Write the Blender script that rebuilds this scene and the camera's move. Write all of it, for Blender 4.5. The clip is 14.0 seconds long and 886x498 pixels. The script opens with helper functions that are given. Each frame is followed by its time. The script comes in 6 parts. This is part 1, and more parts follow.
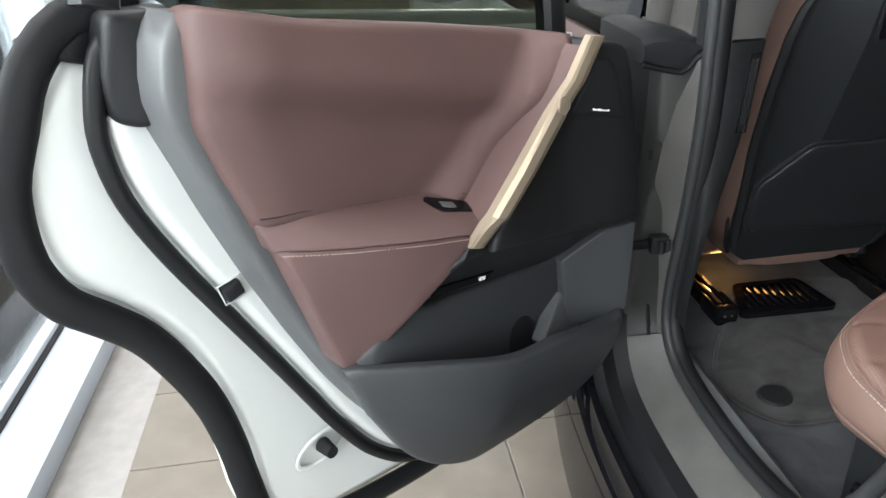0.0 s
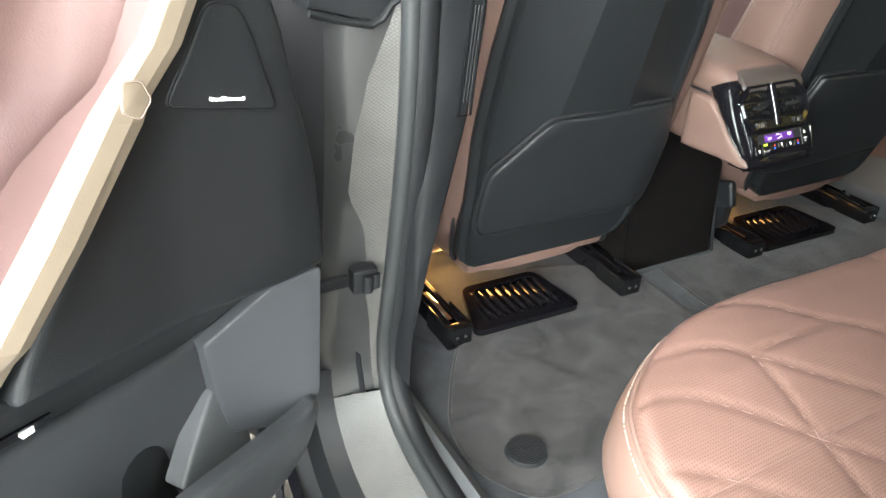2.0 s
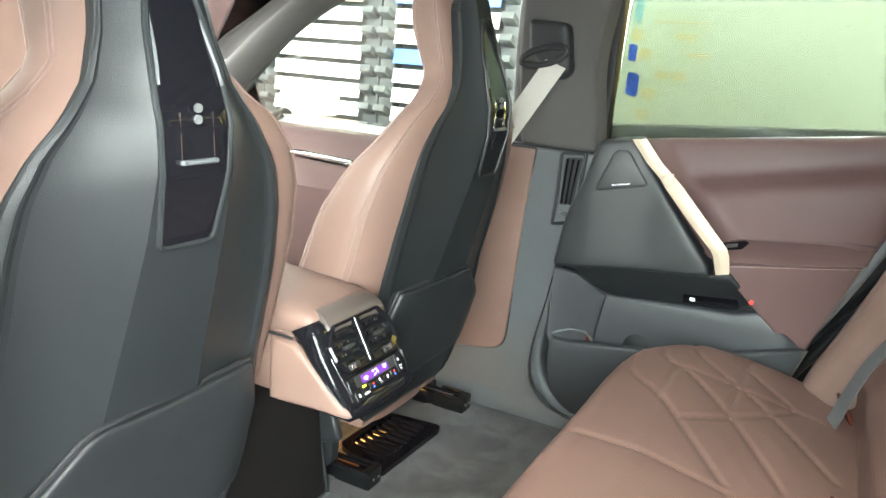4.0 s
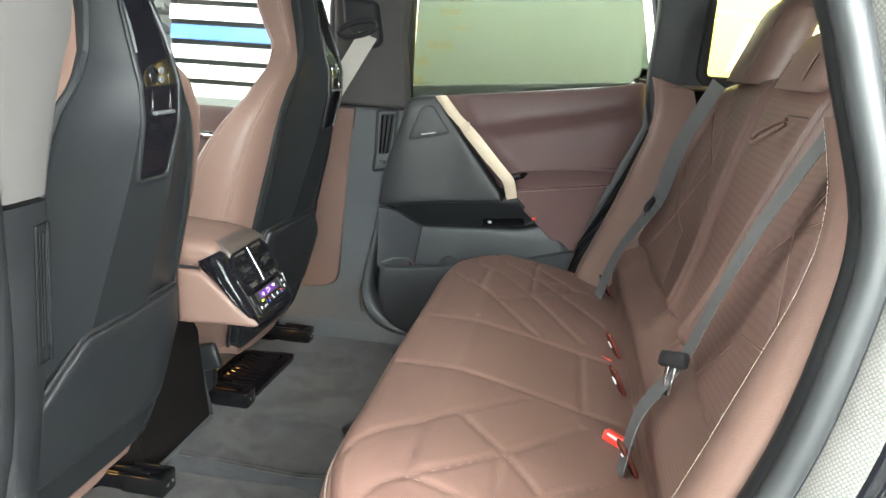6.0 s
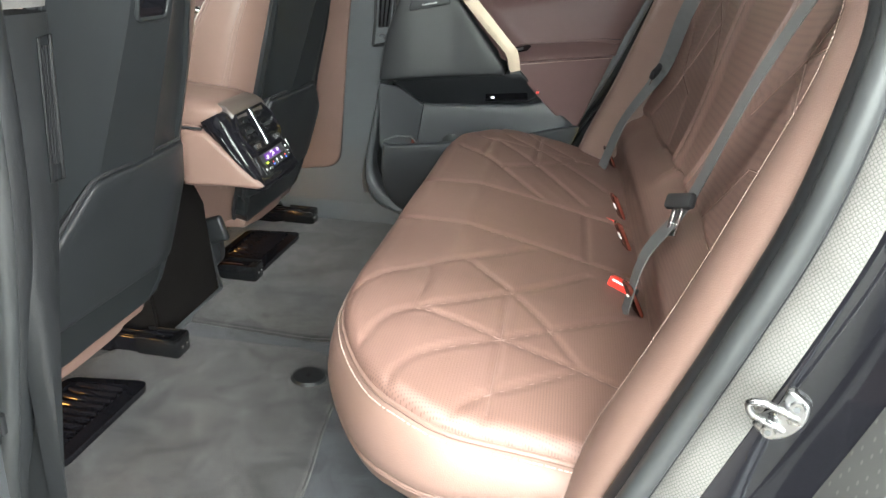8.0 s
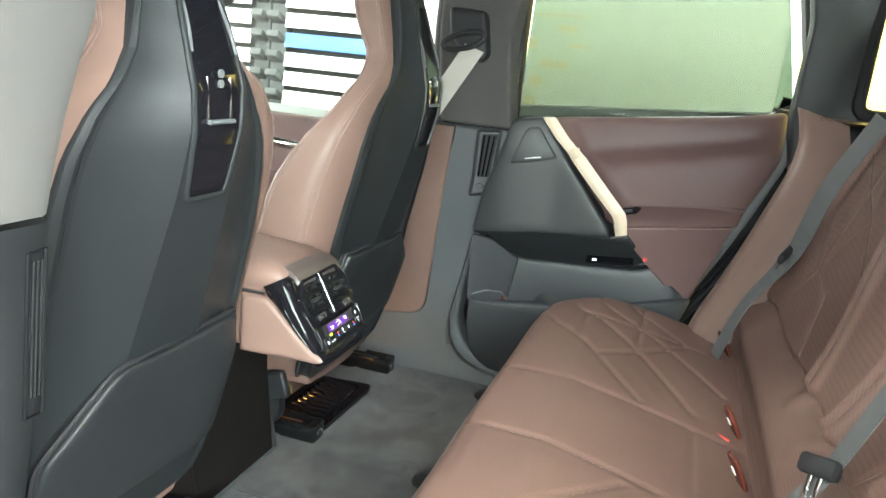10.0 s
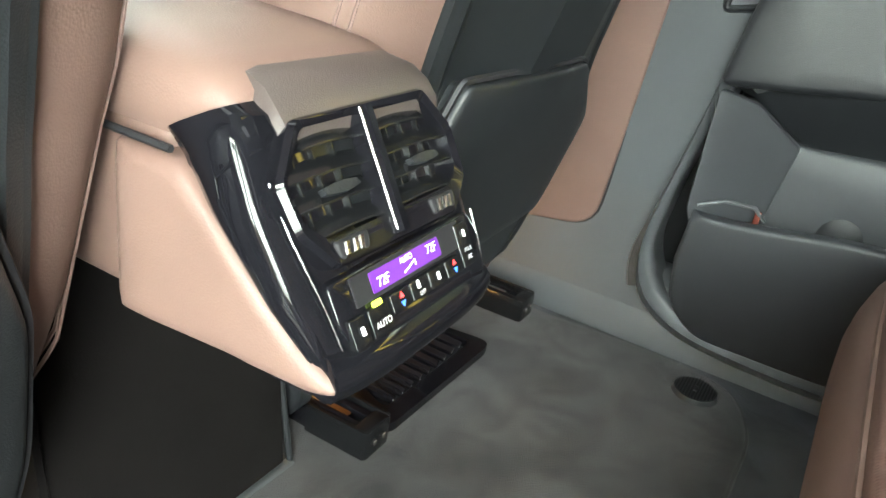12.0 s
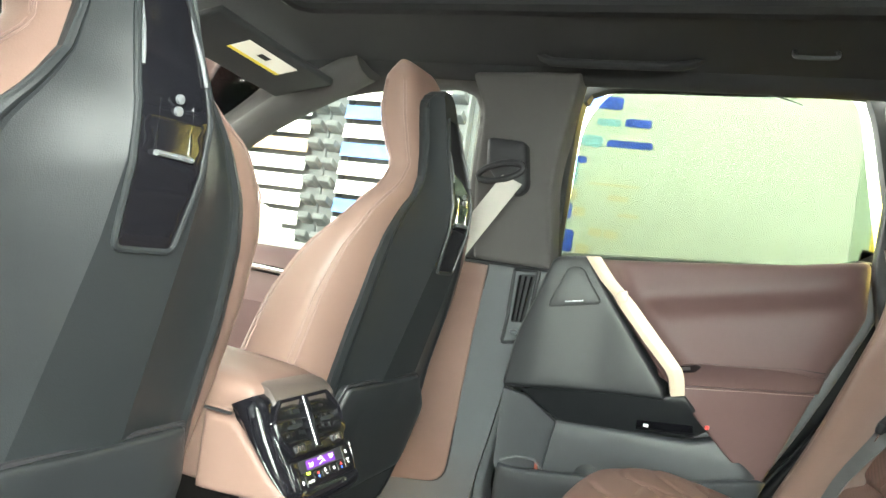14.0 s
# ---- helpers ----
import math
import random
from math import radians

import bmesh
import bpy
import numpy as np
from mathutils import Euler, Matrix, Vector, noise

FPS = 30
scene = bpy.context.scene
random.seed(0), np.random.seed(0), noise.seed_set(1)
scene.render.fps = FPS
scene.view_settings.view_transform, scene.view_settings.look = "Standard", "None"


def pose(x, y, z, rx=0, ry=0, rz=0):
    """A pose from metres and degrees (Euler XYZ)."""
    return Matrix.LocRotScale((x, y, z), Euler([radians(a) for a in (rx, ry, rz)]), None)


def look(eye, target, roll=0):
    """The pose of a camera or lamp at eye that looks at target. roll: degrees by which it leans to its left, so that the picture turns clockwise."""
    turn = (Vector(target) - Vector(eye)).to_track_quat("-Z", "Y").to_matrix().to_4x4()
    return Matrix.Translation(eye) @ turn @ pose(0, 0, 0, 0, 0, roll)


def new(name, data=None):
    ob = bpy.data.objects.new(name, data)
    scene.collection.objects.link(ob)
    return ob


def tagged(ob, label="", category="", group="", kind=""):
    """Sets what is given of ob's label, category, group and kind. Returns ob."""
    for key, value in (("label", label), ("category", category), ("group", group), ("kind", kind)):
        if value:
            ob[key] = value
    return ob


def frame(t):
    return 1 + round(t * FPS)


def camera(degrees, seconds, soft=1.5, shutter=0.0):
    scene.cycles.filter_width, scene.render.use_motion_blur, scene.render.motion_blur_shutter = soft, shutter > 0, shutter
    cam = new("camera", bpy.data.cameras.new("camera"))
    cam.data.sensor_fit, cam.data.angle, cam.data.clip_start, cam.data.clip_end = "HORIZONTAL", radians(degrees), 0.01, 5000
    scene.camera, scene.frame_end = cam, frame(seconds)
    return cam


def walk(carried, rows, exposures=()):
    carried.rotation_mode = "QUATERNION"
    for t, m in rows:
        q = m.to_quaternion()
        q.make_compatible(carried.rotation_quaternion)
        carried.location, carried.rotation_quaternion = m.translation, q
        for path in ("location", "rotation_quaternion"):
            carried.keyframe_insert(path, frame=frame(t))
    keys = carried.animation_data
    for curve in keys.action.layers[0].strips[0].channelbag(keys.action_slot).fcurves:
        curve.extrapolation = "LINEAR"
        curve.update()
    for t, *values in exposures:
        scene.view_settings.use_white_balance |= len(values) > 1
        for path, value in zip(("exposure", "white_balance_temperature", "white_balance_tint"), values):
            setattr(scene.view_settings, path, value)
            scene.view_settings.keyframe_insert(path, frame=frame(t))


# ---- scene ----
cam = camera(61.62, 14.0)
PATH = [
    (0.0, -1.3288, -1.3591, 1.3494, -7.04, -25.92, -2.64),
    (0.5, -1.2868, -1.2983, 1.3281, -9.30, -27.40, -2.00),
    (1.0, -1.2465, -1.1532, 1.2994, -14.69, -28.98, -0.41),
    (1.5, -1.1829, -1.0081, 1.2731, -21.58, -30.05, 1.27),
    (2.0, -1.0949, -0.9141, 1.2486, -30.36, -30.09, 3.39),
    (2.5, -0.9807, -0.8384, 1.2275, -39.39, -27.88, 4.79),
    (3.0, -0.9202, -0.7835, 1.2344, -48.89, -23.24, 5.74),
    (3.5, -0.8882, -0.7402, 1.2554, -55.85, -18.14, 5.17),
    (3.7, -0.8779, -0.7312, 1.2783, -58.39, -16.24, 4.74),
    (5.8, -1.2255, -0.6736, 1.2752, -80.32, -13.32, 3.68),
    (6.0, -1.2517, -0.6779, 1.2600, -81.06, -14.92, 3.62),
    (6.5, -1.2880, -0.6741, 1.2042, -81.87, -19.71, 3.61),
    (7.0, -1.2956, -0.6725, 1.1646, -81.69, -23.50, 3.39),
    (7.5, -1.3013, -0.6712, 1.1352, -81.43, -25.35, 3.00),
    (8.0, -1.2818, -0.6765, 1.1694, -81.52, -21.66, 2.94),
    (8.5, -1.2609, -0.6832, 1.2305, -81.00, -16.65, 3.36),
    (8.7, -1.2565, -0.6867, 1.2578, -80.35, -14.78, 3.73),
    (10.8, -0.7869, -0.5660, 1.2358, -67.22, -17.65, 7.43),
    (11.0, -0.6916, -0.5008, 1.2016, -66.73, -19.89, 8.73),
    (11.5, -0.4808, -0.3981, 1.0747, -65.29, -23.38, 9.15),
    (12.0, -0.3311, -0.3396, 0.9914, -63.61, -24.27, 9.55),
    (12.5, -0.3170, -0.3380, 0.9862, -63.56, -22.04, 9.43),
    (13.0, -0.4828, -0.4158, 1.0349, -64.83, -15.65, 9.07),
    (13.5, -0.7354, -0.5437, 1.0845, -66.40, -7.61, 8.76),
    (14.0, -0.8795, -0.6568, 1.1127, -67.19, 0.18, 8.35),
]
EXPOSURES = [(0.0, -0.75, 6300, 10), (1.0, -0.3, 6300, 10), (1.5, 0.3, 6450, 8), (2.0, 1.0, 6450, 8), (3.0, 1.8, 6500, 5), (3.7, 1.85, 6450, 3), (6.0, 1.2, 6450, 6), (7.5, 1.1, 6600, 8),
             (8.5, 1.25, 6400, 4), (11.0, 1.65, 6350, 1), (12.5, 2.05, 6600, 2), (13.0, 2.2, 6600, 3), (13.5, 2.2, 6600, 4), (14.0, 1.9, 6700, 0)]
walk(cam, [(t, pose(x, y, z, 90 + pitch, 0, yaw) @ pose(0, 0, 0, 0, 0, roll)) for t, x, y, z, yaw, pitch, roll in PATH],
     exposures=EXPOSURES)

# ---- light ----
world = bpy.data.worlds.new("daylight")
scene.world = world
world.use_nodes = True
wn = world.node_tree.nodes
sky = wn.new("ShaderNodeTexSky")
sky.sky_type = "NISHITA"
sky.sun_disc = False
sky.sun_elevation = radians(38)
sky.sun_rotation = radians(250)
world.node_tree.links.new(sky.outputs[0], wn["Background"].inputs[0])
wn["Background"].inputs[1].default_value = 0.10


def area_lamp(name, m, sx, sy, watts, colour=(1, 1, 1)):
    data = bpy.data.lights.new(name, "AREA")
    data.shape, data.size, data.size_y, data.energy, data.color = "RECTANGLE", sx, sy, watts, colour
    ob = new(name, data)
    ob.matrix_world = m
    return ob


area_lamp("daylight_of_side_glazing", look((-4.2, -2.4, 2.3), (0, -0.7, 0.9)), 7.0, 2.5, 1450, (0.95, 0.98, 1.0))
# The next two lamps are added fill; no glazing is seen behind or ahead.
area_lamp("fill_from_unseen_rear", look((-4.6, -5.4, 1.9), (-0.4, -0.1, 0.9)), 5.5, 2.6, 650, (0.95, 0.98, 1.0))
area_lamp("fill_from_unseen_front", look((2.6, 6.2, 1.9), (0.5, 0, 1.0)), 6.0, 2.4, 1000, (1.0, 0.98, 0.96))
# Ceiling fixtures are unseen; the row at x=-3 is added fill beyond the glazing.
CEILING_LIGHTS = ((1.5, -1.5), (1.5, 0.6), (0.0, -1.5), (0.0, 0.6), (-1.5, -1.5), (-1.5, 0.6), (-3.0, -3.4), (-3.0, -1.5), (-3.0, 0.6))
for lx, ly in CEILING_LIGHTS:
    area_lamp("unseen_ceiling_light", look((lx, ly, 3.28), (lx, ly + 0.001, 0)), 0.55, 1.15, 9 if lx > 1 else 120 if lx < -2 else 40 if lx < -1 else 24, (1.0, 0.98, 0.96))

# ---- materials ----


def mat(name, colour, rough=0.5, metal=0.0, grain=0.0, grain_scale=300.0, tint=0.0, tint_scale=6.0, coat=0.0,
        spec=0.5, wear=0.0, emit=0.0):
    m = bpy.data.materials.new(name)
    m.use_nodes = True
    nt = m.node_tree
    b = nt.nodes["Principled BSDF"]
    b.inputs["Base Color"].default_value = (*colour, 1)
    b.inputs["Roughness"].default_value = rough
    b.inputs["Metallic"].default_value = metal
    b.inputs["Specular IOR Level"].default_value = spec
    b.inputs["Coat Weight"].default_value = coat
    if emit:
        b.inputs["Emission Color"].default_value = (*colour, 1)
        b.inputs["Emission Strength"].default_value = emit
    co = nt.nodes.new("ShaderNodeTexCoord")
    if tint:
        n = nt.nodes.new("ShaderNodeTexNoise")
        n.inputs["Scale"].default_value = tint_scale
        n.inputs["Detail"].default_value = 5
        r = nt.nodes.new("ShaderNodeValToRGB")
        r.color_ramp.elements[0].position, r.color_ramp.elements[1].position = 0.3, 0.7
        r.color_ramp.elements[0].color = (*[c * (1 - tint) for c in colour], 1)
        r.color_ramp.elements[1].color = (*[min(1, c * (1 + tint)) for c in colour], 1)
        nt.links.new(co.outputs["Object"], n.inputs["Vector"])
        nt.links.new(n.outputs["Fac"], r.inputs["Fac"])
        nt.links.new(r.outputs["Color"], b.inputs["Base Color"])
        if wear:
            mr = nt.nodes.new("ShaderNodeMapRange")
            mr.inputs["To Min"].default_value, mr.inputs["To Max"].default_value = max(0.02, rough - wear), min(1, rough + wear)
            nt.links.new(n.outputs["Fac"], mr.inputs["Value"])
            nt.links.new(mr.outputs["Result"], b.inputs["Roughness"])
    if grain:
        g = nt.nodes.new("ShaderNodeTexVoronoi" if grain > 0.5 else "ShaderNodeTexNoise")
        g.inputs["Scale"].default_value = grain_scale
        bu = nt.nodes.new("ShaderNodeBump")
        bu.inputs["Strength"].default_value = grain % 0.5 if grain > 0.5 else grain
        bu.inputs["Distance"].default_value = 0.0006
        nt.links.new(co.outputs["Object"], g.inputs["Vector"])
        nt.links.new(g.outputs[0], bu.inputs["Height"])
        nt.links.new(bu.outputs["Normal"], b.inputs["Normal"])
    return m


LEATHER = mat("brown_leather", (0.108, 0.0685, 0.0555), 0.46, grain=0.64, grain_scale=650, tint=0.06, tint_scale=9, wear=0.06, spec=0.22)
LEATHER_DOOR = mat("brown_door_leather", (0.079, 0.0485, 0.0455), 0.48, grain=0.66, grain_scale=650, tint=0.05, tint_scale=7, wear=0.05, spec=0.22)
PERF = mat("perforated_brown_leather", (0.112, 0.066, 0.0535), 0.48, grain=0.68, grain_scale=420, tint=0.05, tint_scale=9, spec=0.3)
pnt = PERF.node_tree
pco, pvo, pra, pmx = (pnt.nodes.new("ShaderNode" + k) for k in ("TexCoord", "TexVoronoi", "ValToRGB", "Mix"))
pvo.voronoi_dimensions = "2D"
pvo.inputs["Scale"].default_value, pvo.inputs["Randomness"].default_value = 300, 0.0
pra.color_ramp.elements[0].position, pra.color_ramp.elements[1].position = 0.18, 0.30
pra.color_ramp.elements[0].color, pra.color_ramp.elements[1].color = (0.45, 0.42, 0.40, 1), (1, 1, 1, 1)
pmx.data_type, pmx.blend_type = "RGBA", "MULTIPLY"
pmx.inputs["Factor"].default_value = 0.75
pin = pnt.nodes["Principled BSDF"].inputs["Base Color"]
psrc = pin.links[0].from_socket
pnt.links.new(pco.outputs["Object"], pvo.inputs["Vector"])
pnt.links.new(pvo.outputs["Distance"], pra.inputs["Fac"])
pnt.links.new(psrc, pmx.inputs["A"])
pnt.links.new(pra.outputs["Color"], pmx.inputs["B"])
pnt.links.new(pmx.outputs["Result"], pin)
SEAM = mat("seam_thread_brown", (0.118, 0.073, 0.060), 0.7)
STITCH = mat("pale_stitch_thread", (0.26, 0.20, 0.17), 0.75)
PLASTIC = mat("dark_grey_plastic", (0.0095, 0.0105, 0.0114), 0.42, grain=0.72, grain_scale=900, tint=0.08, tint_scale=5, wear=0.05, spec=0.32)
PLASTIC_MID = mat("grey_moulded_plastic", (0.056, 0.060, 0.062), 0.36, grain=0.72, grain_scale=900, tint=0.07, tint_scale=5, wear=0.05, spec=0.28)
PLASTIC_END = mat("smooth_grey_plastic", (0.027, 0.029, 0.031), 0.42, grain=0.72, grain_scale=900, tint=0.07, tint_scale=5, wear=0.05, spec=0.28)
SHELL = mat("grey_seat_shell_plastic", (0.0088, 0.0100, 0.0107), 0.40, grain=0.7, grain_scale=800, tint=0.06, tint_scale=4, wear=0.05, spec=0.25)
TRIM_EDGE = mat("pale_grey_trim_edge", (0.062, 0.065, 0.068), 0.45, grain=0.7, grain_scale=900)
RUBBER = mat("black_rubber_seal", (0.0065, 0.0072, 0.0078), 0.46, grain=0.2, grain_scale=500, tint=0.15, tint_scale=12, wear=0.08, spec=0.25)
RUBBER_GREY = mat("worn_grey_seal", (0.018, 0.0195, 0.020), 0.42, tint=0.12, tint_scale=14, wear=0.08, spec=0.35)
TOP_TRIM = mat("taupe_trim_plastic", (0.040, 0.032, 0.029), 0.38, grain=0.7, grain_scale=900, tint=0.05)
GLOSS = mat("piano_black", (0.004, 0.004, 0.005), 0.05, spec=0.22)
BLACK = mat("matt_black", (0.012, 0.012, 0.013), 0.55, grain=0.2, grain_scale=400, spec=0.2)
CHROME = mat("chrome", (0.82, 0.82, 0.82), 0.12, metal=1.0)
DIM_CHROME = mat("dark_satin_chrome", (0.22, 0.22, 0.22), 0.26, metal=1.0)
STEEL = mat("zinc_plated_steel", (0.28, 0.285, 0.29), 0.28, metal=1.0, tint=0.1, tint_scale=60, wear=0.1)
GOLD = mat("champagne_trim", (0.31, 0.255, 0.19), 0.52, metal=0.6, grain=0.15, grain_scale=700, tint=0.05, tint_scale=20)
WHITE = mat("white_body_paint", (0.52, 0.54, 0.525), 0.28, coat=0.5, tint=0.02, tint_scale=3)
HEADLINER = mat("anthracite_headliner_cloth", (0.0105, 0.011, 0.012), 0.95, grain=0.5, grain_scale=1200, tint=0.12, tint_scale=8)
PILLAR = mat("warm_grey_pillar_cloth", (0.034, 0.032, 0.030), 0.9, grain=0.5, grain_scale=1200, tint=0.08, tint_scale=8)
BELT = mat("grey_belt_webbing", (0.062, 0.064, 0.064), 0.6, grain=0.4, grain_scale=900, tint=0.08, tint_scale=30, spec=0.3)
BELT_PALE = mat("beige_belt_webbing", (0.25, 0.235, 0.21), 0.65, grain=0.4, grain_scale=900)
RED = mat("red_button", (0.62, 0.03, 0.02), 0.35)
ORANGE = mat("reddish_brown_tab", (0.075, 0.018, 0.012), 0.25, tint=0.1, tint_scale=40)
PRINT = mat("white_print", (0.8, 0.8, 0.8), 0.5)
GLOW = mat("display_white", (0.9, 0.85, 0.95), 0.5, emit=0.55)
PURPLE = mat("violet_display", (0.085, 0.022, 0.19), 0.15, emit=0.04)
VENT = mat("black_vent_plastic", (0.0045, 0.0048, 0.0052), 0.22, tint=0.1, tint_scale=40, wear=0.06, spec=0.35)
LED = mat("green_led", (0.55, 0.8, 0.05), 0.4, emit=0.7)
BLUE_MARK = mat("blue_mark", (0.03, 0.12, 0.7), 0.5, emit=0.5)
RED_MARK = mat("red_mark", (0.7, 0.03, 0.03), 0.5, emit=0.5)
LABEL_YELLOW = mat("yellow_label", (0.75, 0.6, 0.05), 0.6)
LABEL_WHITE = mat("white_label", (0.8, 0.78, 0.7), 0.6)


def carpet(name, dark, light):
    m = mat(name, dark, 1.0, spec=0.1)
    nt = m.node_tree
    b = nt.nodes["Principled BSDF"]
    co = nt.nodes.new("ShaderNodeTexCoord")
    n1, n2 = nt.nodes.new("ShaderNodeTexNoise"), nt.nodes.new("ShaderNodeTexNoise")
    n1.inputs["Scale"].default_value, n1.inputs["Detail"].default_value, n1.inputs["Distortion"].default_value = 13, 9, 0.8
    n2.inputs["Scale"].default_value, n2.inputs["Detail"].default_value = 700, 3
    add = nt.nodes.new("ShaderNodeMath")
    add.operation = "MULTIPLY_ADD"
    add.inputs[1].default_value = 0.35
    nt.links.new(co.outputs["Object"], n1.inputs["Vector"])
    nt.links.new(co.outputs["Object"], n2.inputs["Vector"])
    nt.links.new(n2.outputs["Fac"], add.inputs[0])
    nt.links.new(n1.outputs["Fac"], add.inputs[2])
    r = nt.nodes.new("ShaderNodeValToRGB")
    r.color_ramp.elements[0].position, r.color_ramp.elements[1].position = 0.48, 0.86
    r.color_ramp.elements[0].color, r.color_ramp.elements[1].color = (*dark, 1), (*light, 1)
    nt.links.new(add.outputs[0], r.inputs["Fac"])
    nt.links.new(r.outputs["Color"], b.inputs["Base Color"])
    b.inputs["Sheen Weight"].default_value = 0.15
    bu = nt.nodes.new("ShaderNodeBump")
    bu.inputs["Strength"].default_value, bu.inputs["Distance"].default_value = 0.7, 0.002
    nt.links.new(n2.outputs["Fac"], bu.inputs["Height"])
    nt.links.new(bu.outputs["Normal"], b.inputs["Normal"])
    return m


CARPET = carpet("dark_grey_velour_carpet", (0.0085, 0.0082, 0.0082), (0.040, 0.0388, 0.0386))
CARPET_PALE = carpet("blue_grey_moulded_carpet", (0.016, 0.0175, 0.020), (0.042, 0.045, 0.051))


def flat_coords(nt, turn, sx, sy, ground=False):
    """Coordinates on upright surfaces: along the ground and up, stretched and then turned by 45 degrees or so."""
    co, sp, ad, cb, mp = (nt.nodes.new("ShaderNode" + k) for k in ("TexCoord", "SeparateXYZ", "Math", "CombineXYZ", "Mapping"))
    nt.links.new(co.outputs["Object"], sp.inputs[0])
    nt.links.new(sp.outputs["X"], ad.inputs[0])
    nt.links.new(sp.outputs["Z" if ground else "Y"], ad.inputs[1])
    nt.links.new(ad.outputs[0], cb.inputs["X"])
    nt.links.new(sp.outputs["Y" if ground else "Z"], cb.inputs["Y"])
    nt.links.new(cb.outputs[0], mp.inputs["Vector"])
    mp.inputs["Scale"].default_value, mp.inputs["Rotation"].default_value = (sx, sy, 1), (0, 0, radians(turn))
    return mp.outputs[0]


def cell_material(name, colour, joint, scale, rough, stretch=(1.0, 1.2), metal=0.0, ground=False):
    """Cells with darker joints: the honeycomb weave of the body frame."""
    m = mat(name, colour, rough, metal=metal)
    nt = m.node_tree
    b = nt.nodes["Principled BSDF"]
    co = nt.nodes.new("ShaderNodeTexCoord")
    v = nt.nodes.new("ShaderNodeTexVoronoi")
    v.voronoi_dimensions, v.feature = "2D", "DISTANCE_TO_EDGE"
    v.inputs["Scale"].default_value, v.inputs["Randomness"].default_value = scale, 0.32
    n = nt.nodes.new("ShaderNodeTexNoise")
    n.inputs["Scale"].default_value, n.inputs["Detail"].default_value = 22, 5
    nt.links.new(flat_coords(nt, 45, *stretch, ground), v.inputs["Vector"])
    nt.links.new(co.outputs["Object"], n.inputs["Vector"])
    r = nt.nodes.new("ShaderNodeValToRGB")
    r.color_ramp.elements[0].position, r.color_ramp.elements[1].position = 0.02, 0.13
    r.color_ramp.elements[0].color, r.color_ramp.elements[1].color = (*joint, 1), (*colour, 1)
    mx = nt.nodes.new("ShaderNodeMix")
    mx.data_type, mx.blend_type = "RGBA", "MULTIPLY"
    mx.inputs["Factor"].default_value = 0.5
    nt.links.new(v.outputs["Distance"], r.inputs["Fac"])
    nt.links.new(r.outputs["Color"], mx.inputs["A"])
    nt.links.new(n.outputs["Fac"], mx.inputs["B"])
    nt.links.new(mx.outputs["Result"], b.inputs["Base Color"])
    bu = nt.nodes.new("ShaderNodeBump")
    bu.inputs["Strength"].default_value, bu.inputs["Distance"].default_value = 0.45, 0.001
    nt.links.new(v.outputs["Distance"], bu.inputs["Height"])
    nt.links.new(bu.outputs["Normal"], b.inputs["Normal"])
    return m


HONEY = cell_material("grey_honeycomb_laminate", (0.10, 0.098, 0.091), (0.022, 0.022, 0.021), 285, 0.42)
SILL = cell_material("grey_woven_sill_laminate", (0.105, 0.103, 0.098), (0.020, 0.020, 0.019), 260, 0.42, (1.0, 1.9), ground=True)
WEAVE = mat("dark_woven_composite", (0.03, 0.03, 0.028), 0.42)
wnt = WEAVE.node_tree
wco, wvo, wra, wno, wmx = (wnt.nodes.new("ShaderNode" + k) for k in ("TexCoord", "TexVoronoi", "ValToRGB", "TexNoise", "Mix"))
wvo.inputs["Scale"].default_value, wvo.inputs["Randomness"].default_value = 130, 0.25
wra.color_ramp.elements[0].position, wra.color_ramp.elements[1].position = 0.09, 0.17
wra.color_ramp.elements[0].color, wra.color_ramp.elements[1].color = (0.048, 0.047, 0.042, 1), (0.013, 0.013, 0.012, 1)
wno.inputs["Scale"].default_value = 9
wmx.data_type, wmx.blend_type = "RGBA", "MULTIPLY"
wmx.inputs["Factor"].default_value = 0.8
wnt.links.new(wco.outputs["Object"], wno.inputs["Vector"])
wvo.voronoi_dimensions = "2D"
wnt.links.new(flat_coords(wnt, 30, 1.0, 0.5), wvo.inputs["Vector"])
wnt.links.new(wvo.outputs["Distance"], wra.inputs["Fac"])
wnt.links.new(wra.outputs["Color"], wmx.inputs["A"])
wnt.links.new(wno.outputs["Fac"], wmx.inputs["B"])
wnt.links.new(wmx.outputs["Result"], wnt.nodes["Principled BSDF"].inputs["Base Color"])
FLANK = mat("satin_grey_laminate", (0.036, 0.037, 0.036), 0.30, metal=0.4, tint=0.12, tint_scale=6, wear=0.08)
TILE = mat("beige_stone_tile", (0.128, 0.112, 0.092), 0.35, tint=0.13, tint_scale=9, wear=0.12, grain=0.1, grain_scale=90)
GROUT = mat("grey_grout", (0.20, 0.19, 0.18), 0.9, tint=0.1, tint_scale=20)
WALL = mat("off_white_wall_paint", (0.74, 0.74, 0.72), 0.85, tint=0.03, tint_scale=2, grain=0.2, grain_scale=150)
WALL_BEIGE = mat("beige_wall_paint", (0.34, 0.31, 0.25), 0.8, tint=0.06, tint_scale=2)
FRAME_BLUE = mat("pale_blue_grey_aluminium", (0.30, 0.325, 0.36), 0.4, metal=0.1, tint=0.03, tint_scale=4)
GREEN_WALL = mat("pale_green_wall_paint", (0.60, 0.66, 0.54), 0.7, tint=0.03, tint_scale=2)
YELLOW = mat("yellow_wall_paint", (0.80, 0.56, 0.07), 0.6, tint=0.05, tint_scale=4)


